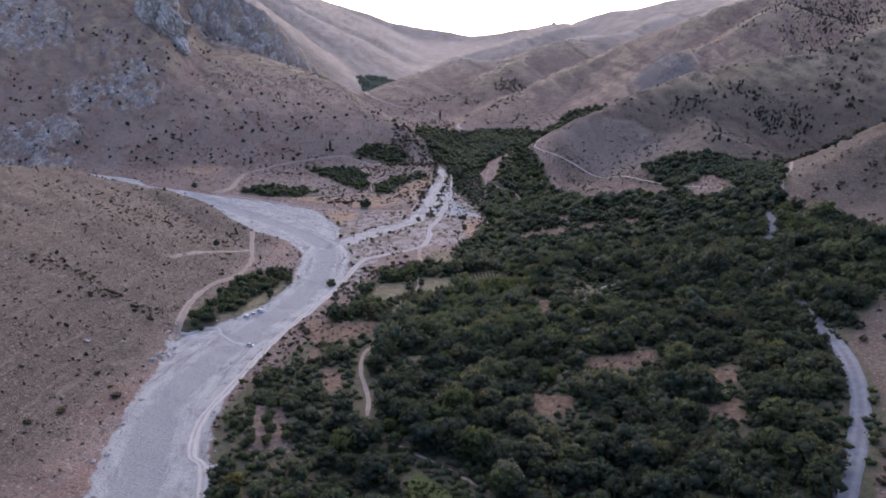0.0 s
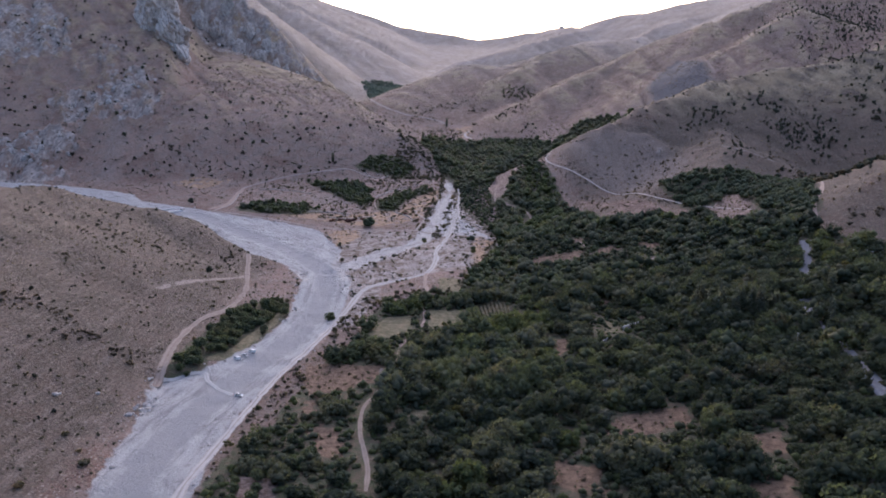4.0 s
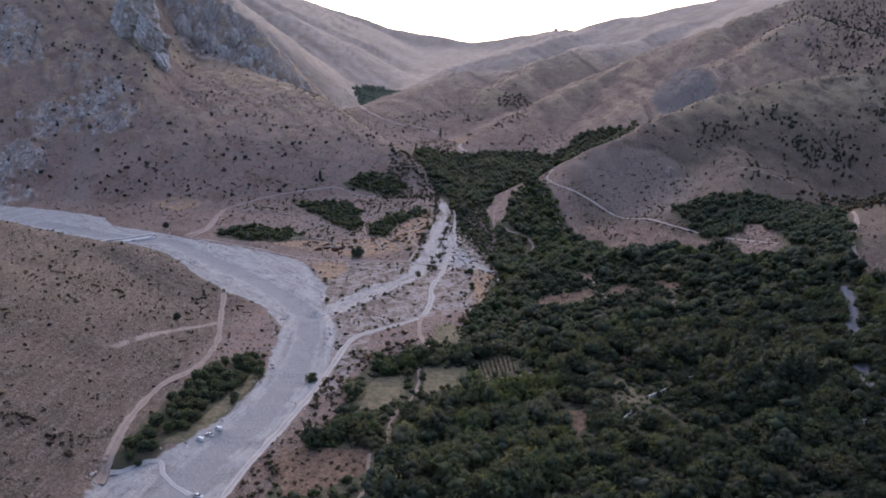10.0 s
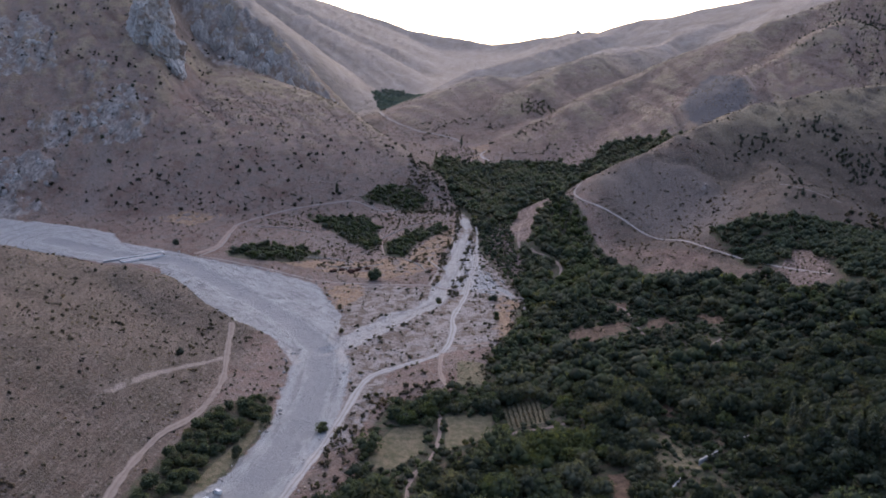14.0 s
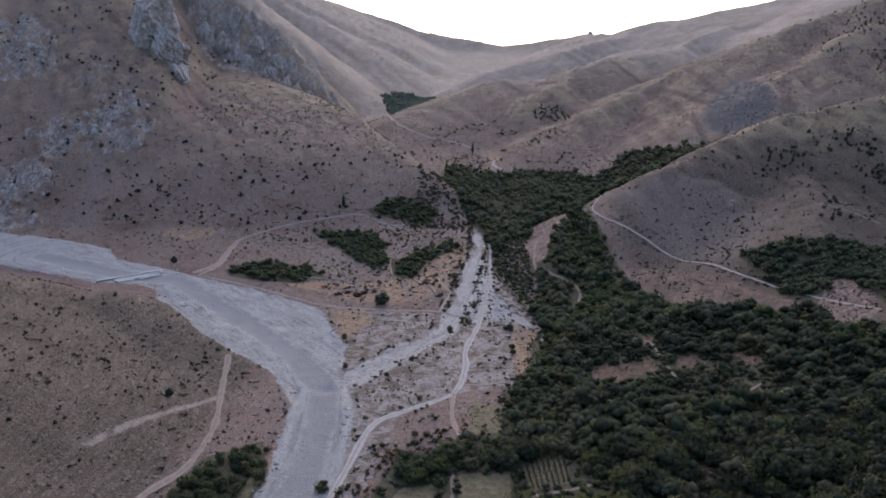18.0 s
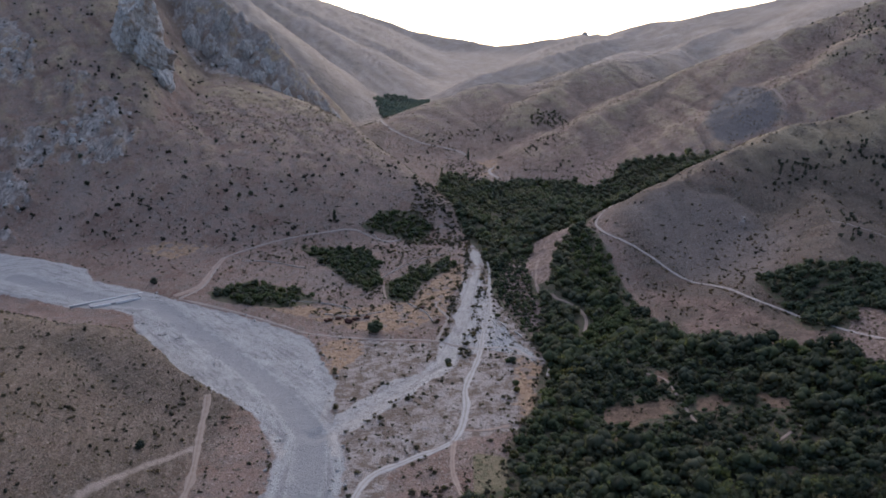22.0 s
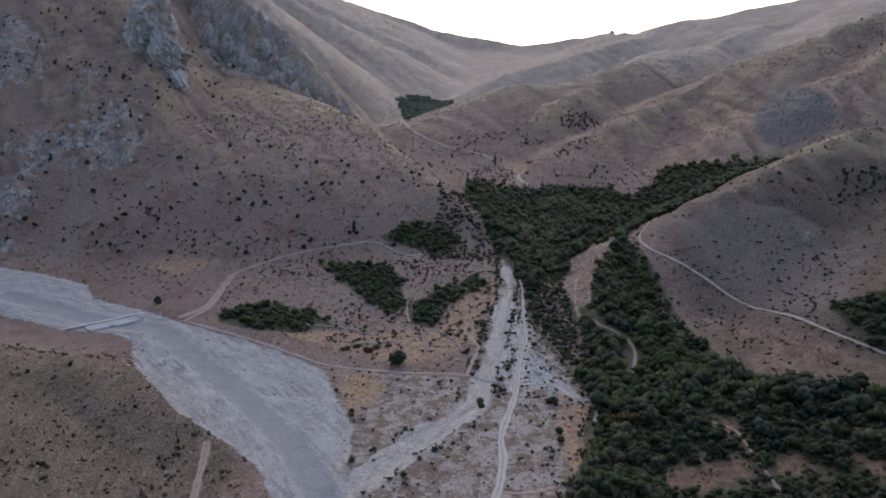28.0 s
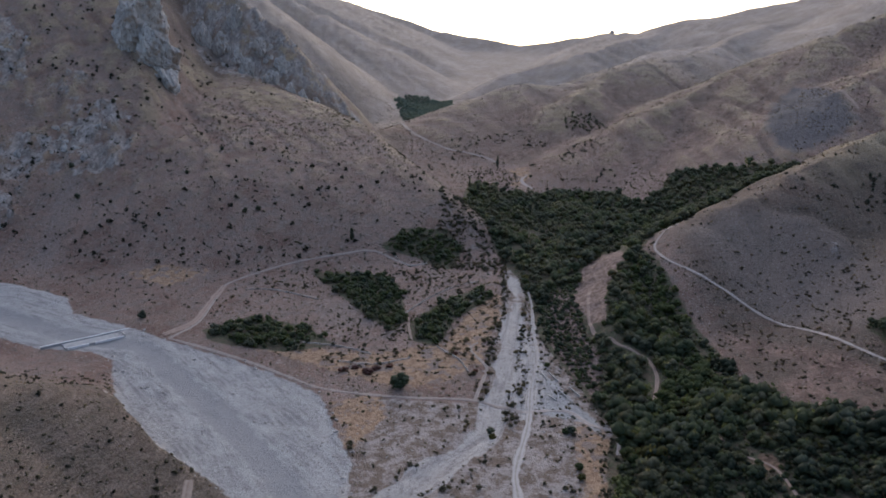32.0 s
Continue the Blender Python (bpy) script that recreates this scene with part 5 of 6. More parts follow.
for name, box, count, low, high, test, label in (
    ("juniper_slope_west", (-720, -30, 860, 1500), 2300, 0.7, 3.0, lambda x, y: open_slope(x, y) & clustered(x, y, 191, -0.25) & ((on_ground(x, y) < 108 + 25 * fbm(x / 40, y / 40, 2, 5)) | (fbm(x / 9, y / 9, 2, 77) > 0.55) | (x < -440)), "dark junipers dotted over the dry mountain slope"),
    ("juniper_slope_east", (105, 620, 700, 1060), 520, 0.6, 2.0, lambda x, y: east_slope(x, y) & clustered(x, y, 193, -0.4), "dark junipers dotted over the eastern hill"),
    ("juniper_spur_west", (-430, -135, 190, 690), 1000, 0.45, 1.5, lambda x, y: spur_slope(x, y) & clustered(x, y, 195, -0.35), "dark low bushes dotted over the dry spur"),
    ("juniper_far", (-480, 900, 1150, 2300), 4200, 0.4, 1.25, lambda x, y: far_slope(x, y) & clustered(x, y, 197, -0.2), "dark bushes dotted over the far hills"),
):
    x, y, u = dots(box, count, len(name) * 31, test)
    size = low + (high - low) * u ** 2.2
    lead = np.zeros(len(x), bool)
    if name != "juniper_far":
        lead[np.argsort(-size * (900 - np.clip(y, 200, 850)) if "spur" in name else -size)[:95]] = True
    for k in np.flatnonzero(lead):
        ob = new("juniper_bush", SHRUB_SHAPES[k % 4])
        w = float(size[k])
        ob.location, ob.scale, ob.rotation_euler = (x[k], y[k], float(on_ground(x[k], y[k])) - 0.05), (w, w, w * (0.85 + 0.1 * (k % 4))), (0, 0, 1.7 * k)
        tagged(ob, "dark round juniper bush on the dry slope", "bush", "slope junipers")
    # Far junipers get the paler grey scrub: haze put into their colour.
    stand(name, x[~lead], y[~lead], size[~lead], SHRUBS, [SCRUB_GREY if name == "juniper_far" else JUNIPER], label, "scrub")
# undergrowth between the orchard trees and along its edge
ux, uy = scatter(ORCHARD, 3.6, 8, 0.5)
lane = np.minimum(near_line(ux, uy, ROADS["path_orchard"][1])[0], near_line(ux, uy + 3, ROADS["path_orchard"][1])[0]) > 3.6
ux, uy = ux[lane], uy[lane]
ok = clear_of_ways(ux, uy, -0.3) & ((uy < 420) | ((uy < 900) & (np.random.default_rng(2).uniform(0, 1, len(ux)) < 0.85)))
stand("orchard_undergrowth", ux[ok], uy[ok], rng.uniform(1.0, 2.5, ok.sum()), TUFTS, [LEAF, LEAF_DEEP, LEAF_OLIVE, LEAF_FRESH], "low green undergrowth below the orchard trees", "undergrowth", np.random.default_rng(5).integers(0, 4, ok.sum()))
ex, ey, u = dots((-110, 60, 190, 720), 7500, 12, lambda x, y: within(x, y, ORCHARD) < np.where(x < -10, 20, 7))
stand("orchard_edge_scrub", ex, ey, 0.4 + 1.3 * u ** 2, BUSHES, [SCRUB_BROWN, SCRUB, GOLD, SCRUB], "brownish scrub along the orchard edge", "scrub", np.random.default_rng(9).integers(0, 4, len(ex)))
bx, by = np.concatenate([np.stack(scatter(p, (3.4, 7, 6)[k], 61 + k, 0.5)) for k, p in enumerate((CREEK_BANK, SPUR_TIP, GORGE_TERRACE))], 1)
stand("bank_scrub", bx, by, 0.5 + 1.4 * np.random.default_rng(6).uniform(0, 1, len(bx)) ** 2, BUSHES, [SCRUB_GREY, SCRUB, LEAF_OLIVE], "olive and brown scrub on the bare bank", "scrub", np.random.default_rng(7).integers(0, 3, len(bx)))
bx, by = np.concatenate([np.stack(scatter(p, 3.6, 81 + k, 0.5)) for k, p in enumerate(BARE)], 1)
stand("plot_scrub", bx, by, 0.25 + 0.75 * np.random.default_rng(16).uniform(0, 1, len(bx)) ** 2, BUSHES, [SCRUB_BROWN, SCRUB, LEAF_OLIVE], "dry weeds on the bare orchard plots", "scrub", np.random.default_rng(17).integers(0, 3, len(bx)))
cx, cy = scatter(YELLOW, 1.7, 71, 0.3)
stand("crop_plants", cx, cy, np.random.default_rng(8).uniform(0.5, 1.0, len(cx)), TUFTS, [LEAF_FRESH, GOLD], "low yellow green crop plants in a small plot", "crop", np.random.default_rng(8).integers(0, 2, len(cx)))
verge = smooth_line(ROADS["road_east"][1], 1.6)
verge = np.concatenate([verge + r for r in np.random.default_rng(11).normal(0, 2.6, (2, len(verge), 2))])
verge = verge[(near_line(verge[:, 0], verge[:, 1], ROADS["road_east"][1])[0] > 1.6) & (np.random.default_rng(12).uniform(0, 1, len(verge)) < 0.7)]
stand("verge_bushes", verge[:, 0], verge[:, 1], np.random.default_rng(13).uniform(0.4, 1.1, len(verge)), BUSHES, [SCRUB_GREY, SCRUB_BROWN], "dark low bushes along the hill road", "scrub", np.random.default_rng(14).integers(0, 2, len(verge)))
dx, dy = scatter(DARK_STRIP, 7.5, 44, 0.5)
# Lighter olive leaves here paint the haze over these distant trees.
stand("dark_strip", dx, dy, np.random.default_rng(3).uniform(0.3, 0.7, len(dx)), TINY_TREES, [LEAF_OLIVE], "dark strip of small trees in a side gully")
THORNS = [mesh_of("thorn_bush", *crown(rng, 1.0, 0.0, t, 18, 30, 0.36, leaf=0.25, ball=(OCT, OCT_F)), SCRUB) for t in (1.3, 1.6, 1.1, 1.4)]
tx, ty, tu = dots((-125, 45, 430, 960), 1500, 52, lambda x, y: (np.abs(near_line(x, y, CREEK)[0] - 10) < 5) | clustered(x, y, 57, 0.55) | (np.abs(within(x, y, RIVER) - 2.5) < 2))
for k in range(min(230, len(tx))):
    ob = new("thorn_bush", THORNS[k % 4])
    s = 0.8 + 1.3 * tu[k] ** 2
    ob.location, ob.scale, ob.rotation_euler = (tx[k], ty[k], float(on_ground(tx[k], ty[k])) - 0.1), (s, s, s), (0, 0, 1.7 * k)
    tagged(ob, "dark thorn bush on the pale stony terrace", "bush", "terrace bushes")
r = np.random.default_rng(31)
cx, cy = r.uniform(-30, 22, 900), r.uniform(640, 930, 900)
d = near_line(cx, cy, CREEK)[0]
ok = np.flatnonzero((((d > 6.5) & (d < 10)) | ((d > 10) & (r.uniform(0, 1, 900) < 0.12))) & (near_line(cx, cy, ROADS["road_creek"][1])[0] > 2.4) & (near_line(cx, cy, ROADS["road_main"][1])[0] > 3.2) & (within(cx, cy, ORCHARD) > 0))[:110]
for k in ok:
    ob = new("thorn_bush", THORNS[k % 4])
    s = 0.7 + 1.4 * r.uniform() ** 2
    ob.location, ob.scale, ob.rotation_euler = (cx[k], cy[k], float(on_ground(cx[k], cy[k])) - 0.1), (s, s, s), (0, 0, 1.7 * k)
    tagged(ob, "dark thorn bush on the bank of the dry creek", "bush", "creek bushes")
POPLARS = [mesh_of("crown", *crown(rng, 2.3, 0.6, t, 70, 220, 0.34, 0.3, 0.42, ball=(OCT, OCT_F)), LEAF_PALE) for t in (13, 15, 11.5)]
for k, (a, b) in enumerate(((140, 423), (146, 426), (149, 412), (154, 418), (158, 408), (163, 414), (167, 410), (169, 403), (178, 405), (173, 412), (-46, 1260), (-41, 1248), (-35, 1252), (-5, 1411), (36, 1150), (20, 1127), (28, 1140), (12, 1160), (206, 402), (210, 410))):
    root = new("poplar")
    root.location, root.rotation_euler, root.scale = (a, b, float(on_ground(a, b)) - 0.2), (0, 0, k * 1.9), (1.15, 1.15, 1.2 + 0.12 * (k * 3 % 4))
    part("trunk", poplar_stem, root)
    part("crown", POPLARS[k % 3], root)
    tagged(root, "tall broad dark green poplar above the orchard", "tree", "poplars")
# pines on the upper east slope
PINE_SPOTS = [(378, 940, 22, 20), (398, 920, 18, 16), (405, 880, 18, 22), (396, 852, 16, 14), (383, 880, 20, 10), (315, 817, 16, 10), (306, 778, 14, 8), (318, 925, 26, 22), (340, 930, 14, 10), (573, 1360, 30, 8), (630, 1330, 40, 26), (790, 1480, 150, 420), (760, 1400, 120, 160), (552, 1005, 40, 26), (700, 1340, 60, 60), (648, 1263, 40, 30), (501, 915, 26, 14), (505, 880, 20, 12), (535, 955, 40, 30), (447, 884, 20, 12), (425, 850, 28, 44), (330, 590, 26, 14), (420, 600, 50, 26), (500, 690, 80, 40)]
r = np.random.default_rng(21)
px = np.concatenate([r.normal(a, s * 0.5, int(n * 1.1)) for a, b, s, n in PINE_SPOTS])
py = np.concatenate([r.normal(b, s * 0.5, int(n * 1.1)) for a, b, s, n in PINE_SPOTS])
stand("pine_stand", px, py, r.uniform(0.3, 0.8, len(px)), PINES, [LEAF_PINE, BARK], "dark pines in loose clusters on the slope")


# ---- stones and crags ----
def pebbles(name, x, y, scale, label):
    shapes = []
    for k in range(4):
        v = ICO * rng.uniform(0.7, 1.25, (12, 1)) * (1, 0.8, 0.6)
        shapes.append((v, ICO_F, np.zeros(20, int)))
    return stand(name, x, y, scale, shapes, [PEBBLE], label, "stones")


r = np.random.default_rng(23)
sx, sy = r.uniform(-420, -50, 16000), r.uniform(180, 860, 16000)
inside = within(sx, sy, RIVER)
ok = (inside < 2) & (near_line(sx, sy, CHANNEL)[0] > 9) & ((fbm(sx / 18, sy / 18, 2, 71) > 0.15) | (inside > -4))
pebbles("river_stones", sx[ok], sy[ok], 0.18 + 0.8 * r.uniform(0, 1, ok.sum()) ** 4, "pale grey boulders strewn over the river bed")
sx, sy = r.uniform(-110, 45, 7000), r.uniform(440, 940, 7000)
ok = ((within(sx, sy, TERRACE) < 0) | (near_line(sx, sy, CREEK)[0] < 9)) & clear_of_ways(sx, sy, -0.3) | (within(sx, sy, FAN) < -2)
pebbles("terrace_stones", sx[ok], sy[ok], 0.15 + 0.7 * r.uniform(0, 1, ok.sum()) ** 4, "pale stones on the scrubby terrace")


BOULDERS = []
for k in range(5):
    bm = bmesh.new()
    bmesh.ops.create_icosphere(bm, subdivisions=2, radius=1.0)
    v = np.array([q.co[:] for q in bm.verts])
    f = np.array([[q.index for q in face.verts] for face in bm.faces])
    bm.free()
    v *= (1 + 0.28 * fbm(v[:, 0] * 1.4 + 3 * k, v[:, 1] * 1.4 + v[:, 2], 3, 80 + k))[:, None]
    BOULDERS.append(mesh_of("boulder", v * (1, 0.8, 0.62), f, PEBBLE, False))
sx, sy = r.uniform(-300, -50, 2500), r.uniform(190, 800, 2500)
d = within(sx, sy, RIVER)
ok = np.flatnonzero((np.abs(d) < 4) | ((d < 0) & (near_line(sx, sy, CHANNEL)[0] > 12) & (fbm(sx / 18, sy / 18, 2, 71) > 0.35)))[:200]
for k in ok:
    s = 0.5 + 1.0 * r.uniform() ** 3
    ob = new("boulder", BOULDERS[k % 5])
    ob.location, ob.scale, ob.rotation_euler = (sx[k], sy[k], float(on_ground(sx[k], sy[k])) + 0.15 * s), (s, s, s), (0, 0, 2.1 * k)
    tagged(ob, "pale grey boulder on the gravel river bed", "boulder", "river boulders")


bank = [(-146 + 6 * r.uniform(), 320 + 26 * r.uniform(), 0.7 + 0.9 * r.uniform()) for k in range(16)] + [(-176, 323, 1.5), (-175, 324.5, 0.9), (-163, 334, 1.1)]
for k, (a, b, s) in enumerate(bank):
    ob = new("boulder", BOULDERS[k % 5])
    ob.location, ob.scale, ob.rotation_euler = (a, b, float(on_ground(a, b)) + 0.1 * s), (s, s, s), (0, 0, 2.3 * k)
    tagged(ob, "pale boulder fallen at the foot of the slope", "boulder", "bank boulders")
for a, b, w in ((-144, 283, 2.3), (-157, 263, 1.9), (-160, 300, 1.5), (-150, 291, 1.2), (-163, 250, 1.7)):
    lone_tree("slope_bush", a, b, crown(rng, w, 0.0, w * 1.1, 26, 90, 0.34, leaf=0.35, ball=(OCT, OCT_F)), tube([(0, 0, -0.5), (0, 0, 0.8)], [0.12, 0.06]), SCRUB, "dark round bush on the dry slope above the river", "bush", "slope bushes")


def outcrop(seed, fine=5):
    """A craggy block: a chopped polyhedron with slanting ribs and cracks."""
    bm = bmesh.new()
    bmesh.ops.create_icosphere(bm, subdivisions=fine, radius=1.0)
    v = np.array([q.co[:] for q in bm.verts])
    f = np.array([[q.index for q in face.verts] for face in bm.faces])
    bm.free()
    r = np.random.default_rng(seed)
    planes = r.normal(size=(26, 3)) * (1, 1, 0.55)
    planes /= np.linalg.norm(planes, axis=1, keepdims=True)
    reach = (r.uniform(0.62, 1.0, 26)[None] / np.maximum(v @ planes.T, 0.12)).min(1)
    lean = v[:, 2] * 0.5
    ribs = 1 - np.abs(fbm((v[:, 0] + lean) * 3.2 + seed, (v[:, 1] + 0.4 * lean) * 3.2, 4, seed))
    cracks = fbm(v[:, 0] * 5 + v[:, 2] * 2 + seed, v[:, 1] * 5 - v[:, 2] * 3, 3, seed + 9)
    v = v * (np.minimum(reach, 1.15) * (0.72 + 0.22 * ribs + 0.07 * cracks))[:, None]
    return mesh_of("rock_outcrop", v, f, ROCK, False)


BLOCKS = [outcrop(100 + k) for k in range(6)]
LUMPS = [outcrop(120 + k, 4) for k in range(6)]
for k, (a, b, w) in enumerate(((-420, 1482, 20), (-375, 1465, 18), (-340, 1450, 15), (-464, 1564, 24), (-473, 1519, 22), (-507, 1523, 24), (-320, 1449, 12), (-411, 1529, 20), (-300, 1452, 10), (-370, 1510, 16), (-440, 1500, 16))):
    ob = new("rock_outcrop", BLOCKS[(k + 2) % 6])
    ob.location = (a, b, float(on_ground(a, b)))
    ob.scale, ob.rotation_euler = (w, w * 0.7, w * 1.3), (0, 0, 0.7 * k)
    tagged(ob, "jagged grey rock rib below the high ridge", "rock", "crags")


def fin(seed, wide, deep, tall):
    """A great slab of bedded limestone: steep on one side, with slanting beds in metres."""
    bm = bmesh.new()
    bmesh.ops.create_icosphere(bm, subdivisions=6, radius=1.0)
    d = np.array([q.co[:] for q in bm.verts])
    f = np.array([[q.index for q in face.verts] for face in bm.faces])
    bm.free()
    r = np.random.default_rng(seed)
    planes = r.normal(size=(16, 3))
    planes /= np.linalg.norm(planes, axis=1, keepdims=True)
    v = d * np.minimum((r.uniform(0.66, 1.0, 16)[None] / np.maximum(d @ planes.T, 0.1)).min(1), 1.2)[:, None] * (wide, deep, tall)
    bed = (v[:, 0] * 0.75 + v[:, 2] * 0.55) / 9
    push = 5.0 * (1 - np.abs(fbm(bed + seed, (v[:, 1] - 0.3 * v[:, 2]) / 26, 4, seed))) + 2.4 * fbm(v[:, 0] / 5 + v[:, 2] / 4, v[:, 1] / 5 - v[:, 2] / 9, 3, seed + 5)
    return mesh_of("rock_outcrop", v + d * push[:, None], f, ROCK, False)


for k, (a, b, w, d, t, tilt) in enumerate(((-510, 1290, 33, 34, 96, 0.14), (-480, 1270, 27, 24, 52, 0.32), (-456, 1258, 16, 18, 20, 0.35))):
    ob = new("rock_outcrop", fin(140 + k, w, d, t))
    ob.location, ob.rotation_euler = (a, b, float(on_ground(a, b)) - 4), (0, tilt, 0)
    tagged(ob, "great pale limestone fin with slanting beds", "rock", "crags")
rr = np.random.default_rng(77)
for k in range(90):
    zone = np.array(ROCK_ZONES[(0, 1, 2, 2, 4)[k % 5]])
    mix = rr.dirichlet(np.ones(len(zone)) * 0.7)
    (a, b), w = mix @ zone, 3.0 + 6.0 * rr.uniform() ** 2
    ob = new("rock_outcrop", LUMPS[k % 6])
    ob.location = (a, b, float(on_ground(a, b)) - 0.25 * w)
    ob.scale, ob.rotation_euler = (w, w * 0.6, w * rr.uniform(0.8, 1.3)), (rr.uniform(-0.2, 0.2), 0.35 + rr.uniform(-0.15, 0.15), 0.4 + rr.uniform(-0.4, 0.4))
    tagged(ob, "ribbed grey limestone crag on the mountainside", "rock", "crags")


knob = new("rock_outcrop", BLOCKS[1])
knob.location, knob.scale = (577, 3790, float(on_ground(577, 3790)) + 2), (20, 14, 15)
tagged(knob, "small rock knob on the far skyline", "rock", "crags")


# ---- built things ----
def box(size, at=(0, 0, 0), bevel=0.03, turn=0.0):
    bm = bmesh.new()
    bmesh.ops.create_cube(bm, size=1.0, matrix=Matrix.Translation(at) @ Matrix.Rotation(turn, 4, "Z") @ Matrix.Diagonal((*size, 1)))
    if bevel:
        bmesh.ops.bevel(bm, geom=bm.edges[:], offset=bevel, segments=2, affect="EDGES")
    return bm


def made(name, bm, material, parent=None, label="", smooth=False):
    me = bpy.data.meshes.new(name)
    bm.to_mesh(me)
    bm.free()
    me.materials.append(material)
    if smooth:
        me.shade_smooth()
    ob = new(name, me)
    if parent:
        ob.parent = parent
    return tagged(ob, label)


def wall_run(name, points, wide, tall, sunk, label, category):
    """A low wall along plan points, in straight lengths butted end to end."""
    root = new(name)
    low = min(float(on_ground(*p)) for p in points)
    root.location = (*points[0], low)
    for a, b in zip(points, points[1:]):
        d = Vector(b) - Vector(a)
        mid = (Vector(a) + Vector(b)) / 2 - Vector(points[0])
        top = max(float(on_ground(*a)), float(on_ground(*b))) - low + tall
        made("wall_length", box((d.length + 0.05, wide, top + sunk), (mid.x, mid.y, (top - sunk) / 2), 0.06, math.atan2(d.y, d.x)), CONCRETE, root)
        made("coping", box((d.length + 0.1, wide + 0.25, 0.18), (mid.x, mid.y, top + 0.09), 0.04, math.atan2(d.y, d.x)), CONCRETE, root)
    return tagged(root, label, category)




def stone_wall(points, label):
    """A dry stone terrace edge: two uneven courses of rough stones."""
    rr = np.random.default_rng(int(abs(points[0][0])))
    line, pieces = smooth_line(points, 0.75), []
    for x, y in line:
        for course in (0, 1):
            v = ICO * rr.uniform(0.75, 1.2, (12, 1)) * (0.55, 0.45, 0.4)
            px, py = x + rr.normal(0, 0.15), y + rr.normal(0, 0.15)
            if course and rr.uniform() < 0.45:
                continue
            pieces.append((v + (px, py, float(on_ground(px, py)) + 0.15 + 0.5 * course), ICO_F))
    tagged(new("stone_wall", mesh_of("stone_wall", *joined(pieces), DRY_STONE, False)), label, "wall", "terrace walls")


for pts in ([(-89, 829), (-74, 858), (-55, 884), (-32, 902)], [(-43, 844), (-36, 857), (-29, 868)], [(-230, 873), (-204, 872), (-164, 854)], [(-112, 953), (-95, 937), (-81, 948)], [(-125, 745), (-100, 742), (-78, 752)], [(-170, 775), (-130, 768), (-105, 757)], [(-60, 770), (-45, 752), (-38, 735)]):
    stone_wall(pts, "low pale dry stone wall holding a terrace")
for a, b, w in ((-119, 732, 3.2), (-112, 736, 2.6), (-98, 735, 3.0), (-90, 739, 2.4), (-47, 760, 2.2), (78, 287, 2.4), (-33, 735, 1.8)):
    lone_tree("sumac_bush", a, b, crown(rng, w, 0.0, w * 0.7, 24, 60, 0.34), tube([(0, 0, -0.5), (0, 0, 1.0)], [0.12, 0.06]), RUST, "dull purple red bush on the terrace", "bush")
for k, (a, b, w) in enumerate(((17, 664, 2.2), (20, 629, 2.4), (-23, 658, 2.0), (13, 546, 2.6), (21, 793, 2.4), (30, 818, 2.0), (31, 764, 2.2), (14, 744, 1.8))):
    lone_tree("fruit_tree", a, b, crown(rng, w, 0.1, w * 1.4, 30, 120, 0.36, leaf=0.4, ball=(OCT, OCT_F)), tube([(0, 0, -0.5), (0, 0, 1.4)], [0.14, 0.08]), GOLD if k in (2, 3) else LEAF_FRESH, "small yellowing tree beside the gravel track" if k in (2, 3) else "small light green tree on the creek bank", group="bank trees")
for a, b, w in ((66, 318, 3.6), (74, 344, 4.2), (74, 416, 4.6), (139, 423, 3.6), (40, 300, 3.2)):
    lone_tree("olive_tree", a, b, crown(rng, w, 0.4, w * 1.6, 44, 150, 0.34), trunk_shape(rng, w * 0.7, 0.25), LEAF_PALE, "broad grey green olive tree beside a bare plot", group="pale trees")
# Near white for crest and sills, darker grey for walls and apron.
WHITE_CONCRETE = plain_material("white_concrete", (0.72, 0.71, 0.70), (0.82, 0.81, 0.8), 0.4)
GREY_CONCRETE = plain_material("grey_concrete", (0.30, 0.295, 0.29), (0.42, 0.41, 0.40), 0.3)


def check_dam():
    a, b = Vector((-336, 752)), Vector((-292, 795))
    d = b - a
    turn = math.atan2(d.y, d.x)
    root = new("check_dam")
    root.location = (a.x, a.y, 13.5)
    along = d.normalized()
    for k, (s, e, top) in enumerate(((0, 20, 0.9), (20, 40, 0.7), (40, 62, 0.9))):
        m = along * (s + e) / 2
        made("wall_length", box((e - s, 1.3, top + 3), (m.x, m.y, top / 2 - 1.5), 0.06, turn), GREY_CONCRETE, root)
        made("crest", box((e - s, 1.3, 0.35), (m.x, m.y, top + 0.175), 0.05, turn), WHITE_CONCRETE, root, "pale concrete crest")
    out = Vector((along.y, -along.x))
    m = along * 30 + out * 6
    made("apron", box((34, 11, 1.2), (m.x, m.y, -0.5), 0.1, turn), GREY_CONCRETE, root, "grey apron slab")
    for s, length in ((14, 14), (32, 20)):
        m = along * (s + length / 2) + out * 13
        made("sill", box((length, 0.8, 1.4), (m.x, m.y, -0.1), 0.05, turn), WHITE_CONCRETE, root)
    m = along * 52.5 + out * 10
    made("wing_wall", box((0.8, 6, 2.6), (m.x, m.y, 0.4), 0.05, turn), CONCRETE, root)
    return tagged(root, "low pale concrete check dam across the river bed", "dam")


check_dam()
for pts in ([(9, 737), (12, 724)], [(14, 735), (19, 722)], [(18, 713), (22, 703)], [(25, 716), (30, 704)], [(11, 706), (15, 700)]):
    wall_run("channel_wall", pts, 0.22, 0.4, 1.0, "short white concrete channel wall on the gravel", "wall")
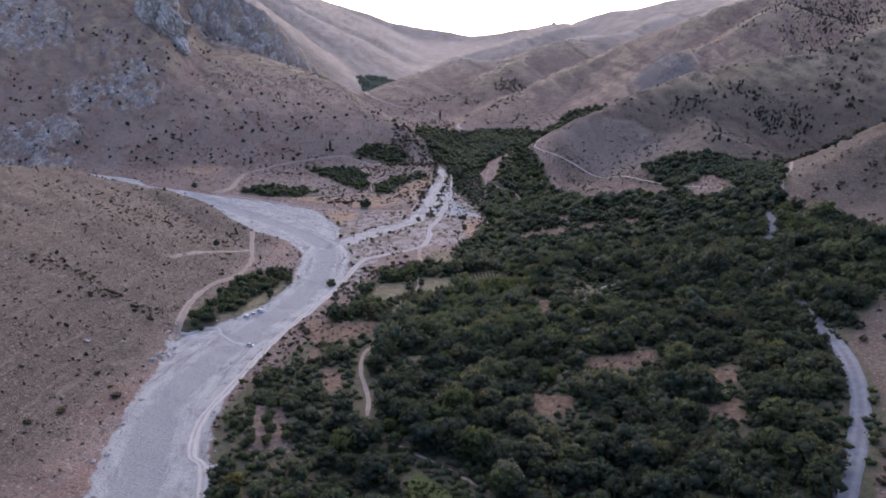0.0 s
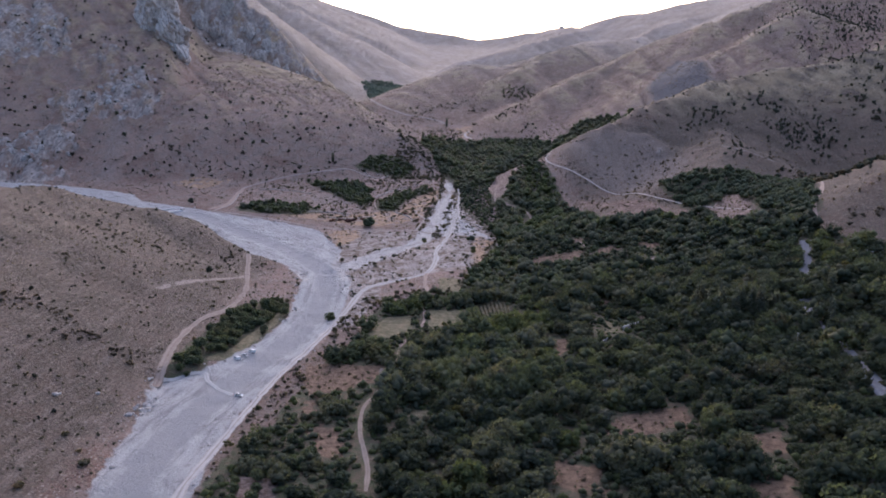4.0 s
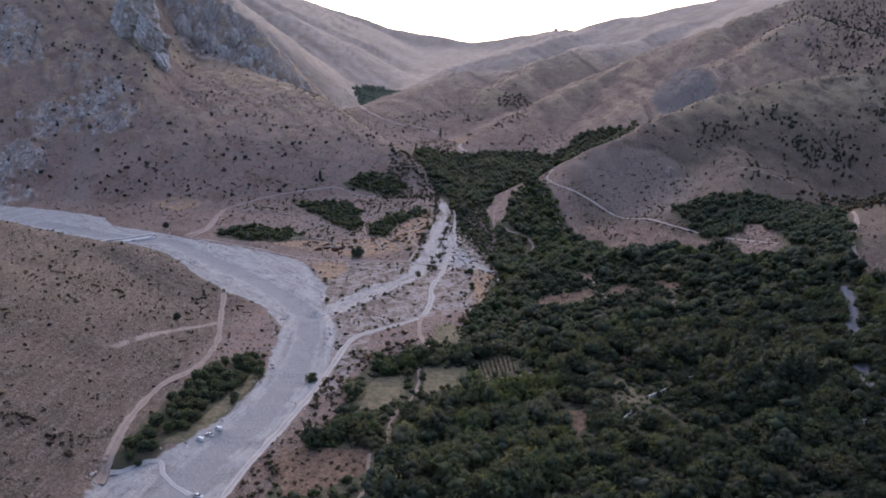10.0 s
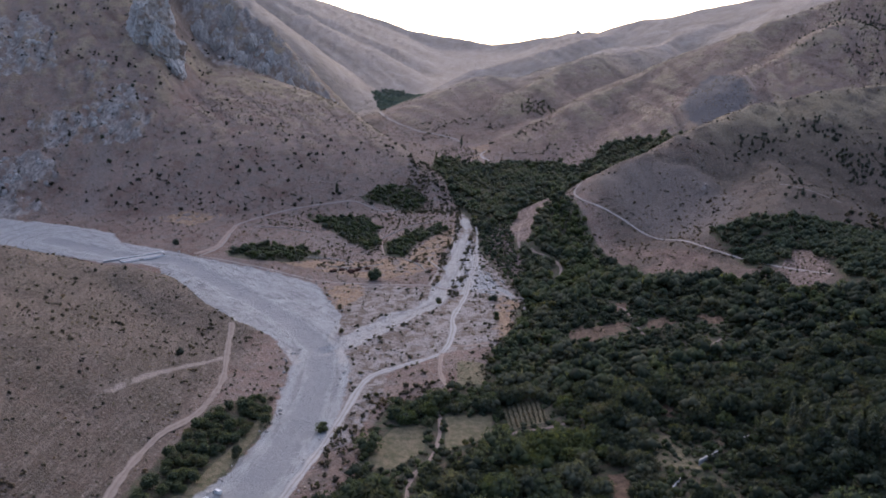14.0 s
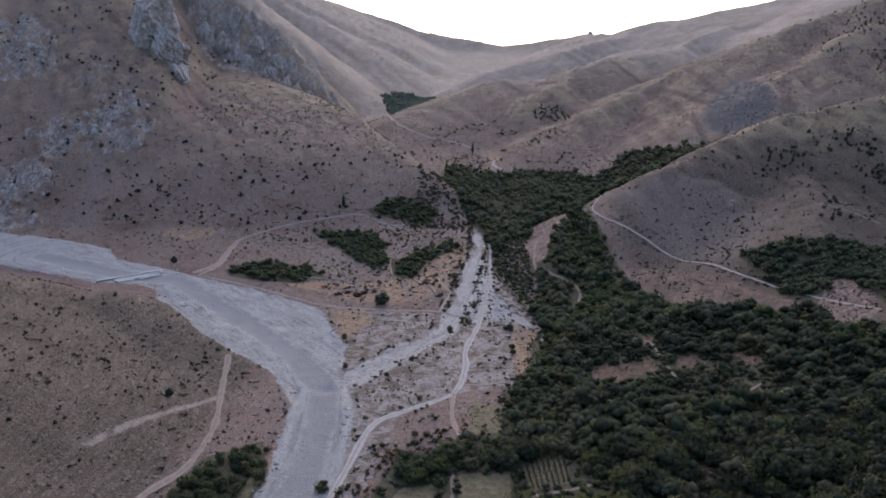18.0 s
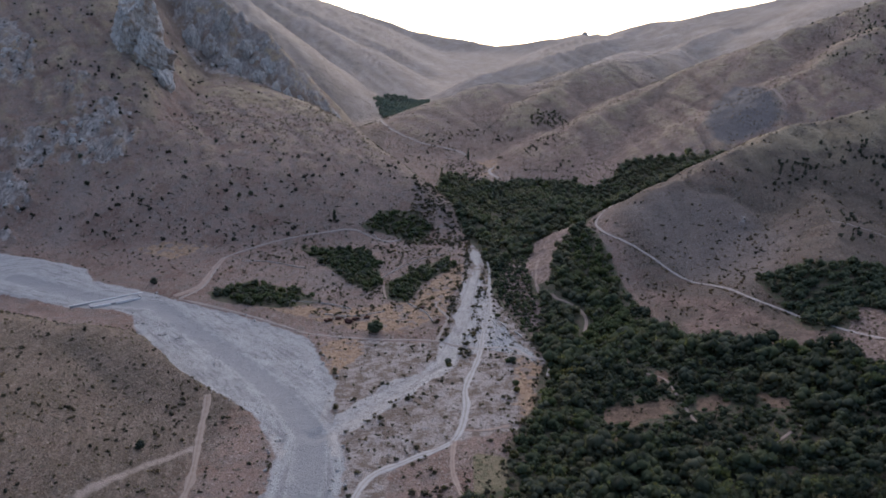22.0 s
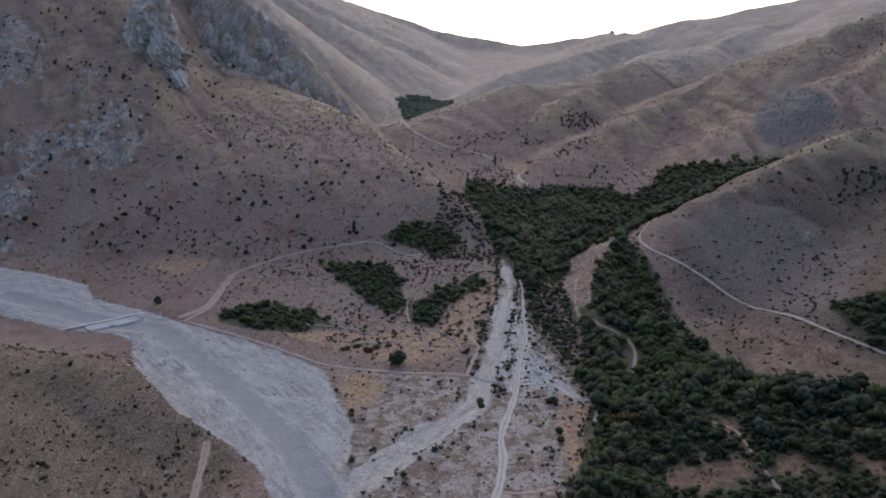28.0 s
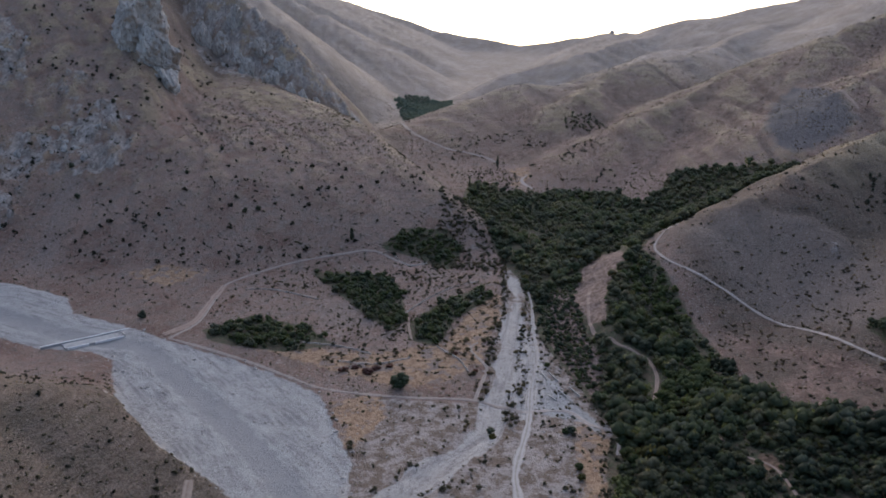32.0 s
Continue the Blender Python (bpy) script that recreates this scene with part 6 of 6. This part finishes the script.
for pts in ([(83, 403), (89, 411)], [(99, 419), (111, 428)], [(119, 431), (131, 437)], [(118, 535), (124, 537)]):
    wall_run("canal_wall", pts, 0.4, 1.0, 1.0, "white concrete canal wall between orchard trees", "wall")

PAINT = plain_material("white_paint", (0.60, 0.60, 0.60), (0.70, 0.70, 0.69), 0.5, 0.35, 0.0, 0.02)
GLASS = plain_material("dark_glass", (0.015, 0.018, 0.02), (0.03, 0.032, 0.035), 1.0, 0.08, 0.0, 0.0)
RUBBER = plain_material("rubber", (0.02, 0.02, 0.02), (0.035, 0.035, 0.035), 3.0)
STEEL = plain_material("dull_steel", (0.45, 0.45, 0.46), (0.6, 0.6, 0.6), 2.0, 0.4, 0.9, 0.05)
LAMP = plain_material("lamp_glass", (0.7, 0.7, 0.68), (0.8, 0.8, 0.78), 1.0, 0.15, 0.0, 0.0)
RED = plain_material("red_plastic", (0.35, 0.02, 0.02), (0.45, 0.03, 0.03), 1.0, 0.3, 0.0, 0.0)


def profile(outline, wide, narrow=1.0, bevel=0.05):
    """A side outline (x, z) drawn out across the car; narrow pulls the upper corners in."""
    bm = bmesh.new()
    top, low = max(z for _, z in outline), min(z for _, z in outline)
    sides = []
    for s in (-1, 1):
        sides.append([bm.verts.new((x, s * wide / 2 * (1 - (1 - narrow) * (z - low) / (top - low)), z)) for x, z in outline])
    bm.faces.new(sides[0])
    bm.faces.new(sides[1][::-1])
    for k in range(len(outline)):
        j = (k + 1) % len(outline)
        bm.faces.new((sides[0][k], sides[1][k], sides[1][j], sides[0][j]))
    bmesh.ops.recalc_face_normals(bm, faces=bm.faces)
    bmesh.ops.bevel(bm, geom=bm.edges[:], offset=bevel, segments=2, affect="EDGES")
    return bm


def disc(radius, wide, at):
    bm = bmesh.new()
    bmesh.ops.create_cone(bm, cap_ends=True, segments=20, radius1=radius, radius2=radius, depth=wide, matrix=Matrix.Translation(at) @ Matrix.Rotation(math.pi / 2, 4, "X"))
    bmesh.ops.bevel(bm, geom=[e for e in bm.edges if len(e.link_faces) == 2 and any(len(q.verts) > 4 for q in e.link_faces)], offset=radius * 0.12, segments=2, affect="EDGES")
    return bm


def car(x, y, heading, boxy, label):
    root = new("parked_car")
    if boxy:
        made("body", profile([(-2.3, 0.3), (2.2, 0.3), (2.3, 0.75), (1.75, 1.1), (-2.3, 1.15)], 1.75, 0.94), PAINT, root)
        made("cabin", profile([(-2.25, 1.1), (1.7, 1.1), (1.0, 1.85), (-2.15, 1.9)], 1.62, 0.88), PAINT, root)
        made("windscreen", profile([(1.30, 1.22), (1.58, 1.22), (1.08, 1.78), (0.95, 1.78)], 1.5, 0.9, 0.01), GLASS, root)
        for s in (-1, 1):
            made("side_window", box((1.1, 0.04, 0.42), (0.35, s * 0.79, 1.45), 0.01), GLASS, root)
    else:
        made("body", profile([(-2.1, 0.3), (2.05, 0.3), (2.15, 0.62), (1.95, 0.82), (1.0, 0.95), (-1.9, 0.98), (-2.15, 0.7)], 1.7, 0.92), PAINT, root)
        made("cabin", profile([(-1.75, 0.93), (1.0, 0.92), (0.35, 1.42), (-1.2, 1.46)], 1.5, 0.82), GLASS, root, "dark window glass")
        made("roof", profile([(-1.2, 1.40), (0.38, 1.37), (0.2, 1.47), (-1.1, 1.5)], 1.3, 0.95, 0.02), PAINT, root)
        for a in (-1.35, -0.35, 0.62):
            for s in (-1, 1):
                made("pillar", box((0.09, 0.05, 0.55), (a, s * 0.69, 1.16), 0.01), PAINT, root)
    for a in (-1.3, 1.3):
        for s in (-1, 1):
            wheel = made("wheel", disc(0.31, 0.2, (a, s * 0.78, 0.31)), RUBBER, root, "black tyre")
            made("rim", disc(0.19, 0.06, (a, s * 0.87, 0.31)), STEEL, wheel)
    for s in (-1, 1):
        made("headlight", box((0.1, 0.34, 0.14), (2.12, s * 0.6, 0.66), 0.02), LAMP, root)
        made("tail_light", box((0.1, 0.22, 0.22), (-2.16 if not boxy else -2.3, s * 0.68, 0.78), 0.02), RED, root)
    for a in (-2.16, 2.14):
        made("bumper", box((0.14, 1.6, 0.2), (a, 0, 0.42), 0.04), PAINT, root)
    root.location = (x, y, float(on_ground(x, y)))
    root.rotation_euler = (0, 0, heading)
    return tagged(root, label, "car", "parked cars")


car(-103, 350, -0.35, False, "small white car parked on the gravel river bed")
car(-117.6, 396.0, 2.5, True, "white van parked at the grove edge")
car(-114.8, 400.6, 2.55, False, "white car parked at the grove edge")
car(-111.9, 405.4, 2.6, True, "white van parked at the grove edge")
TIN = plain_material("pale_tin", (0.55, 0.57, 0.6), (0.7, 0.71, 0.72), 0.6, 0.5, 0.3)
MUD = plain_material("mud_wall", (0.28, 0.22, 0.17), (0.38, 0.31, 0.25), 0.5)
WOOD = plain_material("grey_wood", (0.2, 0.17, 0.14), (0.32, 0.28, 0.24), 1.2)


def shed(x, y, turn, long, wide):
    root = new("shed")
    root.location = (x, y, float(on_ground(x, y)) - 0.2)
    root.rotation_euler = (0, 0, turn)
    for s in (-1, 1):
        made("wall", box((long, 0.25, 2.6), (0, s * (wide / 2 - 0.125), 1.3), 0.03), MUD, root)
        made("end_wall", box((0.25, wide - 0.52, 2.6), (s * (long / 2 - 0.125), 0, 1.3), 0.03), MUD, root)
    made("roof", profile([(-long / 2 - 0.4, 2.62), (long / 2 + 0.4, 2.9), (long / 2 + 0.4, 3.02), (-long / 2 - 0.4, 2.74)], wide + 0.8, 1.0, 0.02), TIN, root, "pale tin roof")
    made("door", box((0.9, 0.08, 1.9), (0.4, -wide / 2 - 0.03, 0.96), 0.02), WOOD, root)
    made("window", box((0.8, 0.06, 0.6), (-long / 4, -wide / 2 - 0.02, 1.6), 0.02), GLASS, root)
    return tagged(root, "small mud shed with pale tin roof among trees", "shed", "orchard sheds")


shed(250, 462, 0.3, 7, 4.5)
shed(258, 452, 0.1, 8, 5)


def pole(x, y, tall):
    root = new("utility_pole")
    root.location = (x, y, float(on_ground(x, y)) - 0.4)
    v, f = tube([(0, 0, 0), (0, 0, tall)], [0.17, 0.11], 10)
    part("post", mesh_of("post", v, f, CONCRETE), root)
    made("cross_arm", box((1.8, 0.12, 0.14), (0, 0, tall - 0.5), 0.02), CONCRETE, root)
    for a in (-0.8, 0, 0.8):
        made("insulator", box((0.1, 0.1, 0.22), (a, 0, tall - 0.3), 0.03), LAMP, root)
    return tagged(root, "pale concrete utility pole beside the orchard road", "pole", "power poles")


for a, b in ((166, 355), (188, 388)):
    pole(a, b, 10.5)

side_x, side_y = scatter([(290, 640), (330, 760), (400, 800), (460, 760), (420, 640), (340, 580)], 8.5, 61, 0.5)
stand("slope_trees", side_x, side_y, 0.3 + 0.5 * np.random.default_rng(6).uniform(0, 1, len(side_x)), TINY_TREES, [LEAF_DEEP, BARK, SCRUB], "scattered dark trees on old slope terraces", tints=np.random.default_rng(7).choice([0, 2, 2], len(side_x)))

# rows of vines on the small plot
VINES = [mesh_of("vine", *crown(rng, 0.75, 0.0, 1.0, 4, 8, 0.5, leaf=0.3), SCRUB) for k in range(4)]
corner = [np.array(p, float) for p in (FIELD_C[0], FIELD_C[1], FIELD_C[2], FIELD_C[3])]
for k in range(9):
    u = (k + 0.5) / 9
    a, b = corner[0] + (corner[1] - corner[0]) * u, corner[3] + (corner[2] - corner[3]) * u
    count = 16
    spots = a + (b - a) * np.linspace(0.03, 0.97, count)[:, None]
    row = new("vine_row")
    row.location = (*a, float(on_ground(*a)))
    for q in spots:
        vine = part("vine", VINES[rng.integers(0, 4)], row)
        vine.location = (q[0] - a[0], q[1] - a[1], float(on_ground(*q)) - row.location.z)
        vine.rotation_euler = (0, 0, rng.uniform(0, 6))
    tagged(row, "low row of vines on a tilled plot", "vines", "vine rows")
